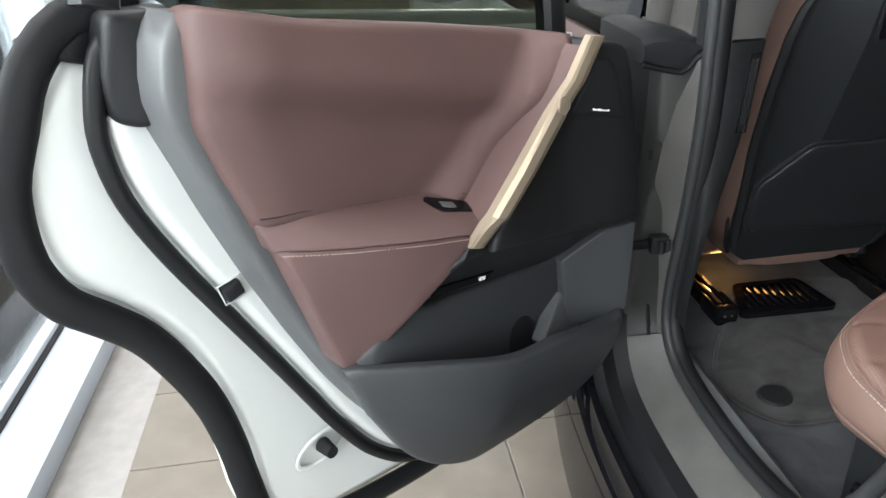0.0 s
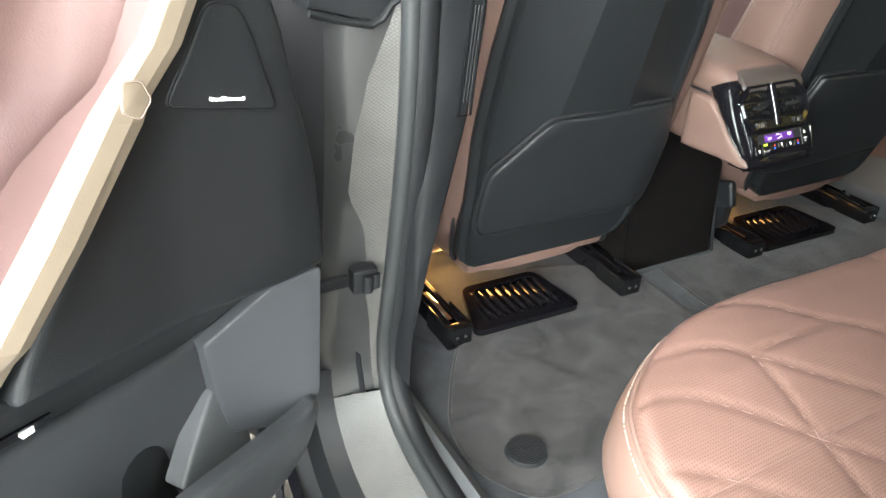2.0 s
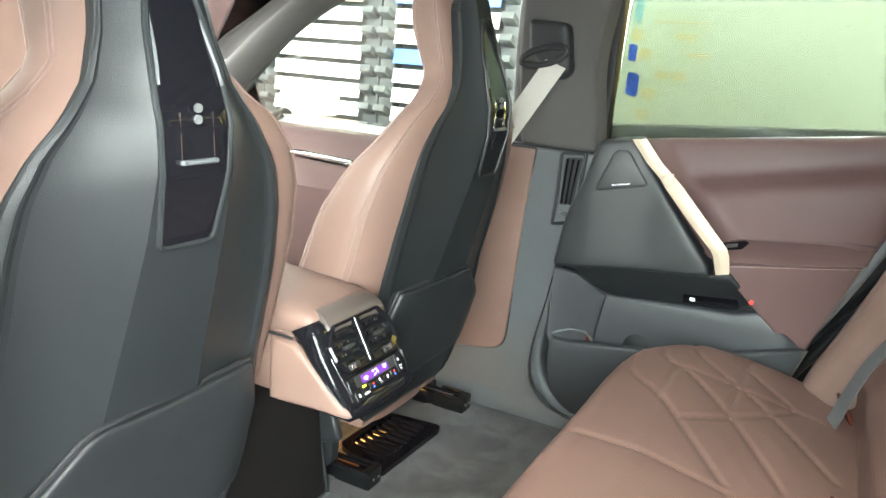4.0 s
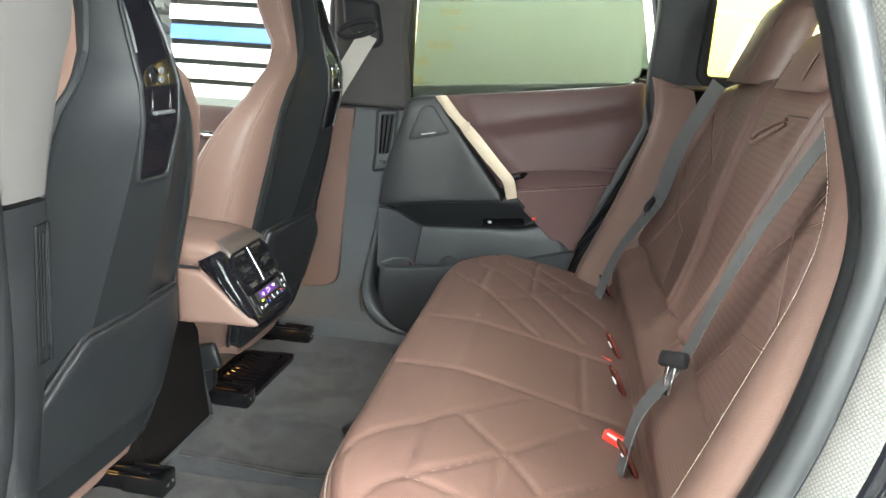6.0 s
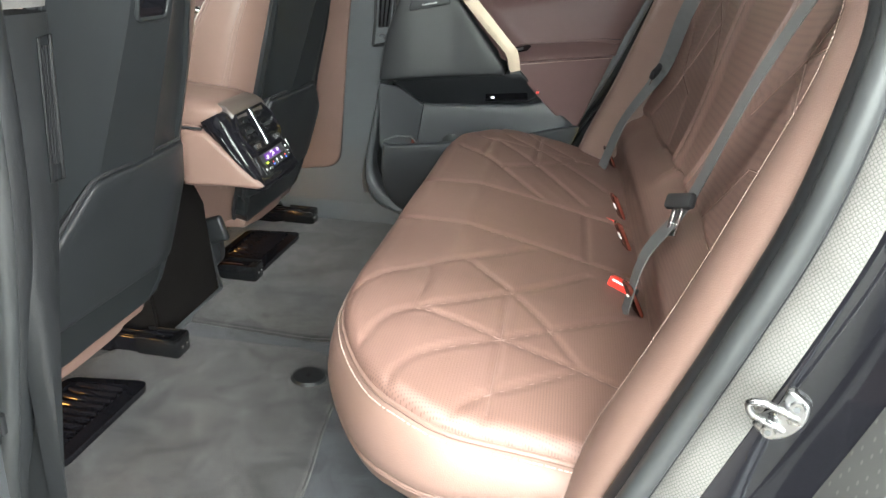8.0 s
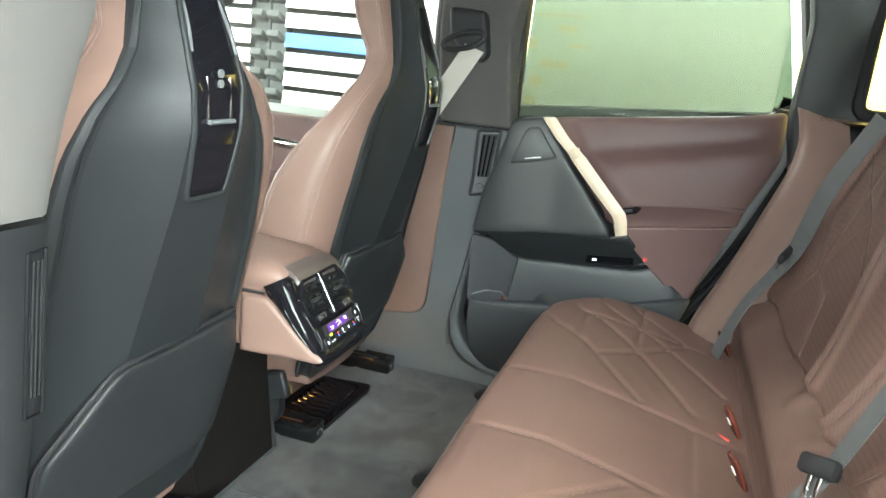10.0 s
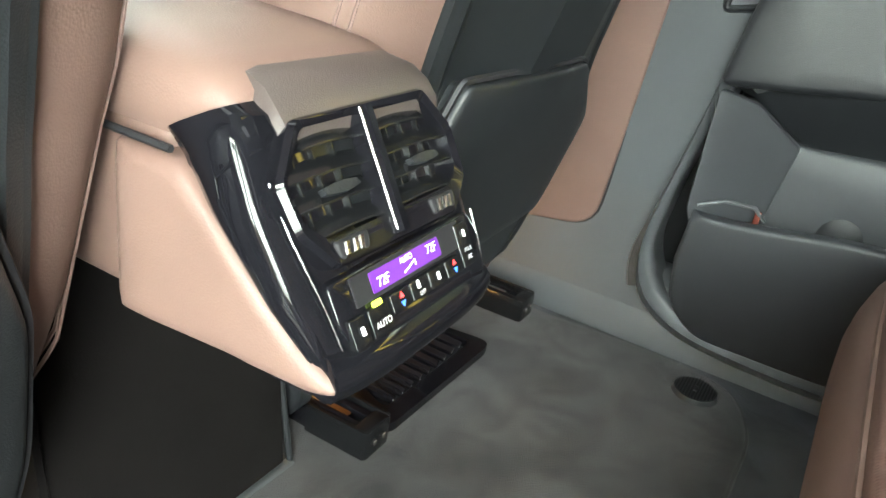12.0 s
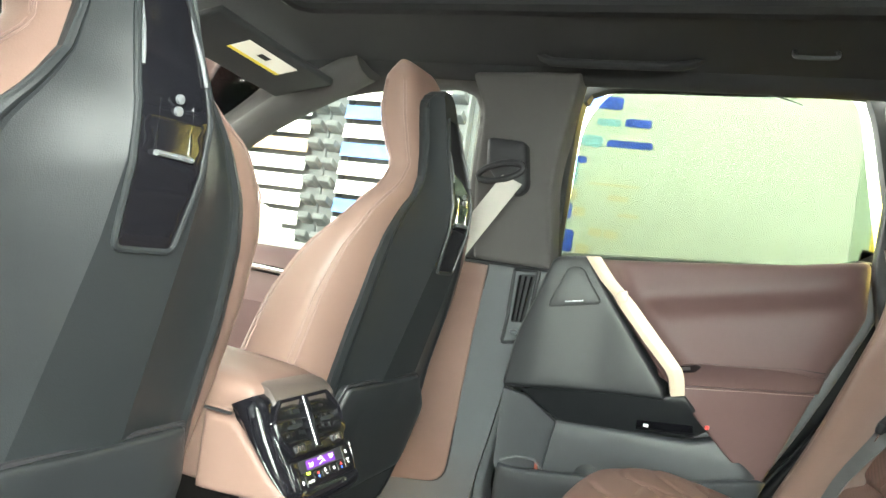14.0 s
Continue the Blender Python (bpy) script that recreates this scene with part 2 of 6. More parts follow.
def glass(name, colour, rough=0.0, ior=1.45):
    m = bpy.data.materials.new(name)
    m.use_nodes = True
    nt = m.node_tree
    out = nt.nodes["Material Output"]
    nt.nodes.remove(nt.nodes["Principled BSDF"])
    tr, gl, fr, mx = (nt.nodes.new("ShaderNode" + k) for k in ("BsdfTransparent", "BsdfGlossy", "Fresnel", "MixShader"))
    tr.inputs["Color"].default_value = (*colour, 1)
    gl.inputs["Roughness"].default_value = rough
    fr.inputs["IOR"].default_value = ior
    nt.links.new(fr.outputs[0], mx.inputs[0])
    nt.links.new(tr.outputs[0], mx.inputs[1])
    nt.links.new(gl.outputs[0], mx.inputs[2])
    nt.links.new(mx.outputs[0], out.inputs[0])
    return m


GLASS = glass("clear_glass", (0.93, 0.96, 0.93))
GLASS_GREEN = glass("green_tinted_glass", (0.305, 0.325, 0.295), ior=1.12)

# ---- modelling helpers ----


def part(name, bm, material, parent=None, label="", smooth=True):
    me = bpy.data.meshes.new(name)
    bm.to_mesh(me)
    bm.free()
    me.materials.append(material)
    if smooth:
        me.polygons.foreach_set("use_smooth", [True] * len(me.polygons))
        me.set_sharp_from_angle(angle=radians(42))
    ob = new(name, me)
    ob.parent = parent
    if label:
        ob["label"] = label
    return ob


def thing(name, label, category, group="", kind="", m=None):
    ob = new(name)
    ob.empty_display_size = 0.05
    if m is not None:
        ob.matrix_world = m
    return tagged(ob, label, category, group, kind)


def rounded(pts, r, n=5):
    """A closed outline with its corners rounded; r is one radius or one for each corner."""
    out, k = [], len(pts)
    rs = r if isinstance(r, (list, tuple)) else [r] * k
    for i in range(k):
        p, a, b = Vector(pts[i]), Vector(pts[i - 1]), Vector(pts[(i + 1) % k])
        u, v = (a - p), (b - p)
        d = min(rs[i], 0.45 * u.length, 0.45 * v.length)
        if d < 1e-5:
            out.append(tuple(p))
            continue
        s, e = p + u.normalized() * d, p + v.normalized() * d
        for j in range(n + 1):
            w = j / n
            out.append(tuple(s * (1 - w) ** 2 + p * 2 * w * (1 - w) + e * w * w))
    return out


def curve(pts, step=0.02, closed=False):
    """A smooth line (Catmull-Rom) through points of any dimension, in even steps."""
    P = [np.array(p, float) for p in pts]
    if closed:
        P = [P[-1], *P, P[0], P[1]]
    else:
        P = [2 * P[0] - P[1], *P, 2 * P[-1] - P[-2]]
    out = []
    for i in range(1, len(P) - 2):
        a, b, c, d = P[i - 1:i + 3]
        k = max(1, int(round(np.linalg.norm(c - b) / step)))
        for j in range(k):
            t = j / k
            out.append(0.5 * (2 * b + (c - a) * t + (2 * a - 5 * b + 4 * c - d) * t * t + (3 * b - a - 3 * c + d) * t ** 3))
    if not closed:
        out.append(P[-2])
    return out


def segment_distance(q, lines):
    """The distance of each of the points q (n, 2) to the nearest of the segments (m, 4)."""
    a, b = lines[:, :2], lines[:, 2:]
    ab = b - a
    best = np.full(len(q), 9.0)
    for i in range(len(a)):
        t = np.clip(((q - a[i]) @ ab[i]) / max(ab[i] @ ab[i], 1e-12), 0, 1)
        best = np.minimum(best, np.hypot(*(q - a[i] - t[:, None] * ab[i]).T))
    return best


def as_segments(polylines):
    return np.array([(*p[i][:2], *p[i + 1][:2]) for p in polylines for i in range(len(p) - 1)], float)


def inside(q, poly):
    x, y = q[:, 0], q[:, 1]
    res = np.zeros(len(q), bool)
    for i in range(len(poly)):
        (x1, y1), (x2, y2) = poly[i], poly[i - 1]
        if y1 != y2:
            res ^= ((y1 > y) != (y2 > y)) & (x < (x2 - x1) * (y - y1) / (y2 - y1) + x1)
    return res


def sheet(outline, place, depth, step=0.02, r=0.006, rings=(0.12, 0.4, 1.0), seams=None):
    """A slab over a flat outline. place(a, b, d) gives the front's place, d being the roll-off at the edge (0 inside,
    up to r at the rim); depth is the vector from the front to the back."""
    from mathutils.geometry import delaunay_2d_cdt
    poly = [tuple(p[:2]) for p in outline]
    dense = []
    for i in range(len(poly)):
        p, q = np.array(poly[i]), np.array(poly[(i + 1) % len(poly)])
        k = max(1, int(np.ceil(np.linalg.norm(q - p) / step)))
        dense += [tuple(p + (q - p) * j / k) for j in range(k)]
    area = sum(p[0] * q[1] - q[0] * p[1] for p, q in zip(dense, dense[1:] + dense[:1]))
    if area < 0:
        dense.reverse()
    D = np.array(dense)
    segs = np.concatenate([D, np.roll(D, -1, 0)], 1)
    tang = np.roll(D, -1, 0) - np.roll(D, 1, 0)
    nrm = np.stack([-tang[:, 1], tang[:, 0]], 1) / np.maximum(np.linalg.norm(tang, axis=1), 1e-9)[:, None]
    extra = []
    for f in rings if r > 0 else ():
        c = D + nrm * (r * f)
        ok = segment_distance(c, segs) > 0.93 * r * f
        extra.append(c[ok & inside(c, dense)])
    lo, hi = D.min(0), D.max(0)
    gx, gy = np.meshgrid(np.arange(lo[0] + step * 0.37, hi[0], step), np.arange(lo[1] + step * 0.41, hi[1], step * 0.87))
    gx = gx + (np.arange(gx.shape[0]) % 2)[:, None] * step * 0.5
    G = np.stack([gx.ravel(), gy.ravel()], 1)
    G = G[inside(G, dense)]
    if len(G):
        G = G[segment_distance(G, segs) > r * 1.0 + step * 0.35]
    allp = np.concatenate([D, *extra, G]) if len(extra) or len(G) else D
    n = len(D)
    verts, _, faces, *_ = delaunay_2d_cdt([Vector(p) for p in allp], [(i, (i + 1) % n) for i in range(n)], [], 1, 1e-6)
    V = np.array([tuple(v) for v in verts])
    dist = segment_distance(V, segs)
    if r > 0:
        w = np.clip(1 - dist / r, 0, 1)
        roll_off = r * (1 - np.sqrt(np.maximum(0, 1 - w * w)))
    else:
        roll_off = np.zeros(len(V))
    sd = segment_distance(V, as_segments(seams)) if seams else np.full(len(V), 9.0)
    depth = Vector(depth)
    bm = bmesh.new()
    back_scale = 1.0
    front = [bm.verts.new(place(V[i, 0], V[i, 1], roll_off[i], sd[i]) if seams else place(V[i, 0], V[i, 1], roll_off[i])) for i in range(len(V))]
    back = [bm.verts.new(v.co + depth) for v in front]
    for f in faces:
        bm.faces.new([front[i] for i in f])
        bm.faces.new([back[i] for i in reversed(f)])
    edge = {}
    for f in faces:
        for a, b in zip(f, f[1:] + f[:1] if isinstance(f, list) else [*f[1:], f[0]]):
            if (b, a) in edge:
                del edge[(b, a)]
            else:
                edge[(a, b)] = 1
    for a, b in edge:
        bm.faces.new([front[b], front[a], back[a], back[b]])
    bmesh.ops.recalc_face_normals(bm, faces=bm.faces)
    return bm


def loft(rings, cap=True, closed=True):
    bm = bmesh.new()
    R = [[bm.verts.new(p) for p in ring] for ring in rings]
    k = len(R[0])
    for a, b in zip(R, R[1:]):
        for i in range(k if closed else k - 1):
            j = (i + 1) % k
            bm.faces.new([a[i], a[j], b[j], b[i]])
    if cap and closed:
        bm.faces.new(R[0][::-1])
        bm.faces.new(R[-1])
    bmesh.ops.recalc_face_normals(bm, faces=bm.faces)
    return bm


def tube(pts, r, sides=10, flat=1.0, up=(0, 0, 1), closed=False, bm=None):
    """A round or flattened strand along a line; flat scales it across 'up'."""
    P = [Vector(p) for p in pts]
    own = bm is None
    bm = bm or bmesh.new()
    rings = []
    for i, p in enumerate(P):
        a = P[i - 1] if i or closed else p
        b = P[(i + 1) % len(P)] if i + 1 < len(P) or closed else p
        t = (b - a).normalized()
        s = t.cross(Vector(up))
        s = s.normalized() if s.length > 1e-4 else t.orthogonal().normalized()
        u = s.cross(t)
        rings.append([bm.verts.new(p + s * (math.cos(2 * math.pi * k / sides) * r) + u * (math.sin(2 * math.pi * k / sides) * r * flat))
                      for k in range(sides)])
    pairs = list(zip(rings, rings[1:])) + ([(rings[-1], rings[0])] if closed else [])
    for a, b in pairs:
        for k in range(sides):
            j = (k + 1) % sides
            bm.faces.new([a[k], a[j], b[j], b[k]])
    if not closed:
        bm.faces.new(rings[0][::-1])
        bm.faces.new(rings[-1])
    if own:
        bmesh.ops.recalc_face_normals(bm, faces=bm.faces)
    return bm


def box(lo, hi, bevel=0.0, segments=2):
    bm = bmesh.new()
    bmesh.ops.create_cube(bm, size=1)
    for v in bm.verts:
        v.co = Vector([lo[i] + (v.co[i] + 0.5) * (hi[i] - lo[i]) for i in range(3)])
    if bevel:
        bmesh.ops.bevel(bm, geom=bm.edges[:], offset=bevel, segments=segments, affect="EDGES", profile=0.5)
    return bm


def merged(*bms):
    out = bmesh.new()
    for b in bms:
        me = bpy.data.meshes.new("joined")
        b.to_mesh(me)
        b.free()
        out.from_mesh(me)
        bpy.data.meshes.remove(me)
    return out


def moved(bm, m):
    bmesh.ops.transform(bm, matrix=m, verts=bm.verts)
    return bm


def stitches(pts, length=0.005, gap=0.0035, r=0.0009):
    """A row of short threads along a line."""
    P = [Vector(p) for p in pts]
    bm = bmesh.new()
    run, on = 0.0, 0.0
    dense = []
    for a, b in zip(P, P[1:]):
        k = max(1, int((b - a).length / 0.0015))
        dense += [a.lerp(b, j / k) for j in range(k)]
    pitch, k = length + gap, 0
    acc, start = 0.0, None
    for a, b in zip(dense, dense[1:]):
        if start is None and acc % pitch < length:
            start = a
        acc += (b - a).length
        if start is not None and acc % pitch >= length:
            tube([start, b], r, 5, bm=bm)
            start = None
    return bm


def at(xs, ys, v):
    return float(np.interp(v, xs, ys))

# ---- showroom ----
floor = tagged(part("floor", box((-6.5, -6.5, -0.3), (6.5, 6.5, -0.006)), GROUT), "grey grout bed under beige stone floor tiles", "floor", kind="structure")
tagged(part("ceiling", box((-6.5, -6.5, 3.3), (6.5, 6.5, 3.5)), WALL), "plain white showroom ceiling", "ceiling", kind="structure")
tagged(part("wall_east", box((6.3, -6.5, 0.0), (6.5, 6.5, 3.3)), WALL), "plain off-white showroom wall", "wall", kind="structure")
for nm, lo, hi in (("wall_north", (-6.5, 6.3, 0), (-0.6, 6.5, 3.3)), ("wall_north_low", (-0.6, 6.3, 0), (6.3, 6.5, 0.4)), ("wall_north_high", (-0.6, 6.3, 3.0), (6.3, 6.5, 3.3)),
                   ("wall_south_low", (-6.5, -6.5, 0), (6.3, -6.3, 0.4)), ("wall_south_high", (-6.5, -6.5, 3.0), (6.3, -6.3, 3.3))):
    tagged(part(nm, box(lo, hi), WALL_BEIGE if nm == "wall_north" else WALL), "beige and off-white wall of the showroom", "wall", kind="structure")


# An unseen fixture, added to go with each ceiling lamp.
def ceiling_light(x, y):
    t = thing("ceiling_light", "unseen square-edged white ceiling panel light", "ceiling light", "ceiling lights", m=pose(x, y, 3.3))
    w, h = 0.3, 0.6
    part("frame", merged(box((-w - .03, -h - .03, -.02), (-w, h + .03, 0)), box((w, -h - .03, -.02), (w + .03, h + .03, 0)),
                         box((-w, -h - .03, -.02), (w, -h, 0)), box((-w, h, -.02), (w, h + .03, 0))), WALL, t)
    part("diffuser", box((-w, -h, -.012), (w, h, -.004)), LABEL_WHITE, t)


for lx, ly in CEILING_LIGHTS:
    ceiling_light(lx, ly)

# side glazing beyond the open door: a low ledge, posts, panes
LX = -2.18
win = tagged(new("window_1"), "floor-length showroom glazing with pale aluminium frame", "window", kind="structure")
part("sill", merged(box((LX - .16, -4, 0), (LX, 5.5, 0.075), 0.004), box((LX - .24, -4, 0), (LX - .175, 5.5, 0.10), 0.004)), FRAME_BLUE, win)
part("gasket", box((LX - .178, -4, 0.0), (LX - .158, 5.5, 0.082)), BLACK, win)
for py in (-3.2, -1.2, 1.45, 1.95, 3.6, 5.2):
    part("post", box((LX - .27, py - .05, 0), (LX - .11, py + .05, 3.3), 0.004), FRAME_BLUE, win)
for k, (y0, y1) in enumerate(((-3.1, -1.3), (-1.1, 1.35), (2.05, 3.5), (3.7, 5.1))):
    g = part("pane", box((LX - .225, y0, 0.1), (LX - .215, y1, 3.3)), GLASS, win)
    g.visible_shadow = False
tagged(part("pavement", box((-9, -9, -0.30), (-6.5, 9, -0.05)), mat("grey_paving", (0.25, 0.25, 0.25), 0.9, tint=0.1)), "grey paving outside the showroom", "pavement", kind="structure")

# walls seen through the far windows
gw = tagged(part("wall_green", box((2.2, -0.96, 0), (2.3, 0.35, 3.0)), GREEN_WALL), "pale green painted partition with glued-on paper scraps", "wall", kind="structure")
tagged(part("wall_yellow", box((2.24, -3.6, 0), (2.36, -1.025, 3.0)), YELLOW), "yellow painted partition", "wall", kind="structure")


tagged(part('wall_edge', box((2.21, -1.023, 0), (2.30, -0.962, 3.0)), mat('grey_green_edge_paint', (0.36, 0.45, 0.33), 0.7)), 'grey green edge of the partition', 'wall', kind='structure')


def scrap(y, z, w, h, colour, name="paper_scrap", lab="small tan paper scrap stuck on the green partition"):
    o = thing(name, lab, "paper scrap", "scraps on the partition", m=pose(2.196, y, z))
    ol = rounded([(-w / 2, -h / 2), (w / 2, -h / 2 * .8), (w / 2 * .9, h / 2), (-w / 2, h / 2 * .9)], min(w, h) * 0.3)
    part("sheet", sheet(ol, lambda a, b, d: Vector((0, a, b)), (0.003, 0, 0), 0.05, 0), colour, o, smooth=False)


TAN = mat("tan_paper", (0.62, 0.55, 0.28), 0.8)
BLUE = mat("blue_print", (0.03, 0.09, 0.5), 0.6, tint=0.2, tint_scale=20)
CYAN = mat("cyan_print", (0.25, 0.5, 0.55), 0.6, tint=0.2, tint_scale=20)
for y, z, w, h in ((-.027, 1.282, .055, .035), (.016, 1.205, .055, .045), (-.15, 1.364, .085, .018), (-.092, 1.28, .06, .035), (-.10, 1.431, .085, .025), (.05, 1.36, .05, .04), (.03, 1.12, .05, .04), (-.075, 1.484, .22, .010), (.09, 1.43, .04, .05)):
    scrap(y, z, w, h, TAN)
for y, z, w, h, c in ((.03, 1.825, .20, .055, BLUE), (-.14, 1.745, .11, .035, BLUE), (-.02, 1.742, .10, .030, CYAN), (-.115, 1.655, .19, .030, BLUE), (.04, 1.66, .09, .05, CYAN), (.085, 1.235, .05, .10, BLUE), (.10, 1.36, .035, .07, BLUE), (.095, 1.52, .03, .10, CYAN), (.08, 1.58, .06, .03, BLUE)):
    scrap(y, z, w, h, c, "printed_scrap", "torn blue printed sheet stuck on the green partition")


def swatch_shelf(y):
    """A tall display of colour sample boards on slanted brackets."""
    t = thing("sample_rack", "tall white rack holding rows of coloured sample boards", "display rack", "sample racks", m=pose(2.6, y, 0))
    part("back_board", box((0.02, -.02, 0), (0.06, 0.78, 2.6)), PLASTIC_MID, t)
    for py in (0.0, 0.7):
        part("post", box((-.05, py - .0, 0), (0.018, py + .09, 2.2), 0.004), PLASTIC_MID, t)
        for k in range(16):
            part("bracket", moved(box((-.13, py + .01, -.02), (-.05, py + .08, .015), .004), pose(0, 0, .55 + k * .1, 0, 25)), PLASTIC_MID, t)
    rng = random.Random(int(y * 10))
    for k in range(16):
        c = rng.choice((LABEL_WHITE, LABEL_WHITE, LABEL_WHITE, WALL, SW[0], SW[1], SW[2]))
        part("sample_board", moved(box((-.09, .10, 0), (-.08, .69, .075), .002), pose(0, 0, .52 + k * .1, 0, 12)), c, t)


SW = [mat("sample_blue", (0.06, 0.16, 0.5), 0.5), mat("sample_tan", (0.45, 0.3, 0.18), 0.5), mat("sample_grey", (0.4, 0.42, 0.43), 0.5)]
for k in range(4):
    swatch_shelf(0.75 + k * 0.8)

# ---- car body frame ----
CX = 0.72
SEAL = curve([(-.19, 1.45), (-.195, 1.2), (-.195, 1.0), (-.185, .88), (-.165, .75), (-.14, .60), (-.155, .52), (-.21, .475), (-.30, .458), (-.45, .455),
              (-.58, .475), (-.66, .52), (-.725, .61), (-.762, .69), (-.80, .79), (-.84, .90), (-.872, 1.0), (-.89, 1.10), (-.893, 1.15), (-.886, 1.19),
              (-.863, 1.256), (-.843, 1.31), (-.80, 1.40), (-.70, 1.50), (-.5, 1.53), (-.3, 1.53), (-.22, 1.51)], 0.02, True)


def seal_out(i):
    a, b = SEAL[i - 1], SEAL[(i + 1) % len(SEAL)]
    t = (b - a) / np.linalg.norm(b - a)
    return np.array([t[1], -t[0]]) * -1  # away from the opening


def jamb(sx, lanes, lo, hi, name_bm=None):
    """A strip round the door opening: lanes of (x, offset away from the opening, further offset at the sill)."""
    ring = []
    idx = range(lo, hi)
    for i in idx:
        y, z = SEAL[i % len(SEAL)]
        n = seal_out(i % len(SEAL))
        low = max(0.0, min(1.0, (0.62 - z) / 0.14))
        ring.append([Vector((sx * (x(z) if callable(x) else x), y + n[0] * (o + low * e), z + n[1] * (o + low * e))) for x, o, e in lanes])
    bm = loft(ring, cap=False, closed=False)
    return bm


NS = len(SEAL)
i_b = min(range(NS), key=lambda i: abs(SEAL[i][0] + .155) + abs(SEAL[i][1] - .52))
i_c = min(range(NS), key=lambda i: abs(SEAL[i][0] + .66) + abs(SEAL[i][1] - .52))
i_top = min(range(NS), key=lambda i: abs(SEAL[i][0] + .70) + abs(SEAL[i][1] - 1.50))
i_q = min(range(NS), key=lambda i: abs(SEAL[i][0] + .886) + abs(SEAL[i][1] - 1.19))
i_p = min(range(NS // 2), key=lambda i: abs(SEAL[i][1] - 1.09))


def laminate_edge(z):
    """How far out the honeycomb reaches on the centre pillar, with a frayed edge."""
    x = at((.53, .62, .69, .75, .80, .856, .93, 1.0, 1.07, 1.12), (.742, .750, .762, .766, .772, .797, .792, .777, .747, .735), z)
    return x + .002 * noise.noise(Vector((z * 90, 0, 0)))


body = tagged(new("body_frame"), "white car body frame with grey honeycomb laminate door jambs", "car body", kind="structure")
for sx in (-1, 1):
    part("jamb", jamb(sx, [(.705, -.004, 0), (.73, 0, 0), (laminate_edge, .006, .025)], i_p, i_b + 1), HONEY, body, "grey honeycomb laminate door jamb")
    part("sill_jamb", jamb(sx, [(.705, -.004, 0), (.73, 0, 0), (.765, .006, .025), (.80, .010, .05)], i_b, i_c + 1), SILL, body, "grey woven laminate sill")
    part("upper_jamb", jamb(sx, [(.705, -.004, 0), (.73, 0, 0), (.752, .006, 0)], i_top - NS, i_p + 1), RUBBER, body, "black upper jamb")
    part("rear_jamb", jamb(sx, [(.705, -.004, 0), (.730, .004, 0), (.742, .016, .002), (.750, .034, .006)], i_c, i_top + 1 if sx < 0 else i_q), HONEY, body, "grey honeycomb laminate rear jamb")
    part("pillar_flank", jamb(sx, [(laminate_edge, .006, .025), (lambda z: max(.797, laminate_edge(z) + .003), .010, .05), (.808, .016, .055), (.818, .030, .06)], i_p, i_b + 1), FLANK, body, "smooth satin grey pillar flank")
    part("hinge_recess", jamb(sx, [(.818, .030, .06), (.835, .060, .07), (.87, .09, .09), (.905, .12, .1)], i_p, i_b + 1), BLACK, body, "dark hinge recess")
    if sx < 0:
        cap = []
        for x, lo, hi in ((.842, 1.076, 1.118), (.822, 1.071, 1.122), (.796, 1.064, 1.122), (.774, 1.060, 1.120), (.762, 1.066, 1.117), (.752, 1.080, 1.114), (.736, 1.089, 1.110), (.722, 1.094, 1.106)):
            m_ = (lo + hi) / 2
            cap.append([Vector((-x, y, z)) for y, z in ((.02, lo), (-.182, lo), (-.192, lo + .004), (-.196, m_ - .004), (-.192, hi - .012), (-.175, hi - .003), (-.10, hi), (.02, hi))])
        part("belt_cap", loft(cap), PLASTIC, body, "dark satin cap on the pillar at belt height")
        part("cap_lip", tube([q[2] + Vector((0, -.001, -.006)) for q in cap], .004, 8), RUBBER, body, "black lip under the cap")
    part("sill_step", jamb(sx, [(.80, .010, .05), (.83, .012, .055), (.845, .03, .075), (.872, .034, .08)], i_b - 2, i_c + 2), RUBBER, body, "dark grained sill step")
    part("sill_edge", jamb(sx, [(.872, .03, .07), (.885, .032, .075), (.888, .06, .10), (.898, .065, .105), (.90, .12, .2), (.88, .2, .3)], i_b - 4, i_c + 2), GLOSS, body, "gloss black sill edge with ribs")
    part("jamb_channel", jamb(sx, [(.750, .034, .006), (.748, .042, .01), (.756, .066, .03), (.775, .092, .04)], i_c, i_top if sx < 0 else i_q), GLOSS, body, "black channel behind the jamb")
    part("wheel_arch_panel", jamb(sx, [(.775, .092, .04), (.792, .115, .06), (.815, .16, .09), (.835, .24, .12)], i_c + 2, i_top if sx < 0 else i_q), WEAVE, body, "dark woven composite wheel arch panel")
# moulded rubber seals round both openings
for sx in (-1,):
    s = tagged(part("door_seal", tube([(sx * (.716 if sx < 0 else .745), y, z) for y, z in SEAL], 0.019 if sx < 0 else .010, 22, 1.0, (1, 0, 0), True), RUBBER), "black rubber seal round the open rear door opening", "door seal")
    part("seal_lip", tube([(sx * (.733 if sx < 0 else .755), y + seal_out(i)[0] * -.006, z + seal_out(i)[1] * -.006) for i, (y, z) in enumerate(SEAL)], 0.011, 18, 1.0, (1, 0, 0), True), RUBBER_GREY, s, "grey outer lip")


def roof_z(x, y):
    drop = 0.10 * max(0, (-y - .9)) ** 1.5 + 0.12 * max(0, (y - .25)) ** 1.6
    return 1.523 + .075 * (1 - (x / .70) ** 2) - drop


def roof_strip(x0, x1, y0, y1, dz, k=8):
    g = [[Vector((x, y, roof_z(x, y) + dz)) for x in np.linspace(x0, x1, k)] for y in np.linspace(y0, y1, 14)]
    return loft(g, False, False)


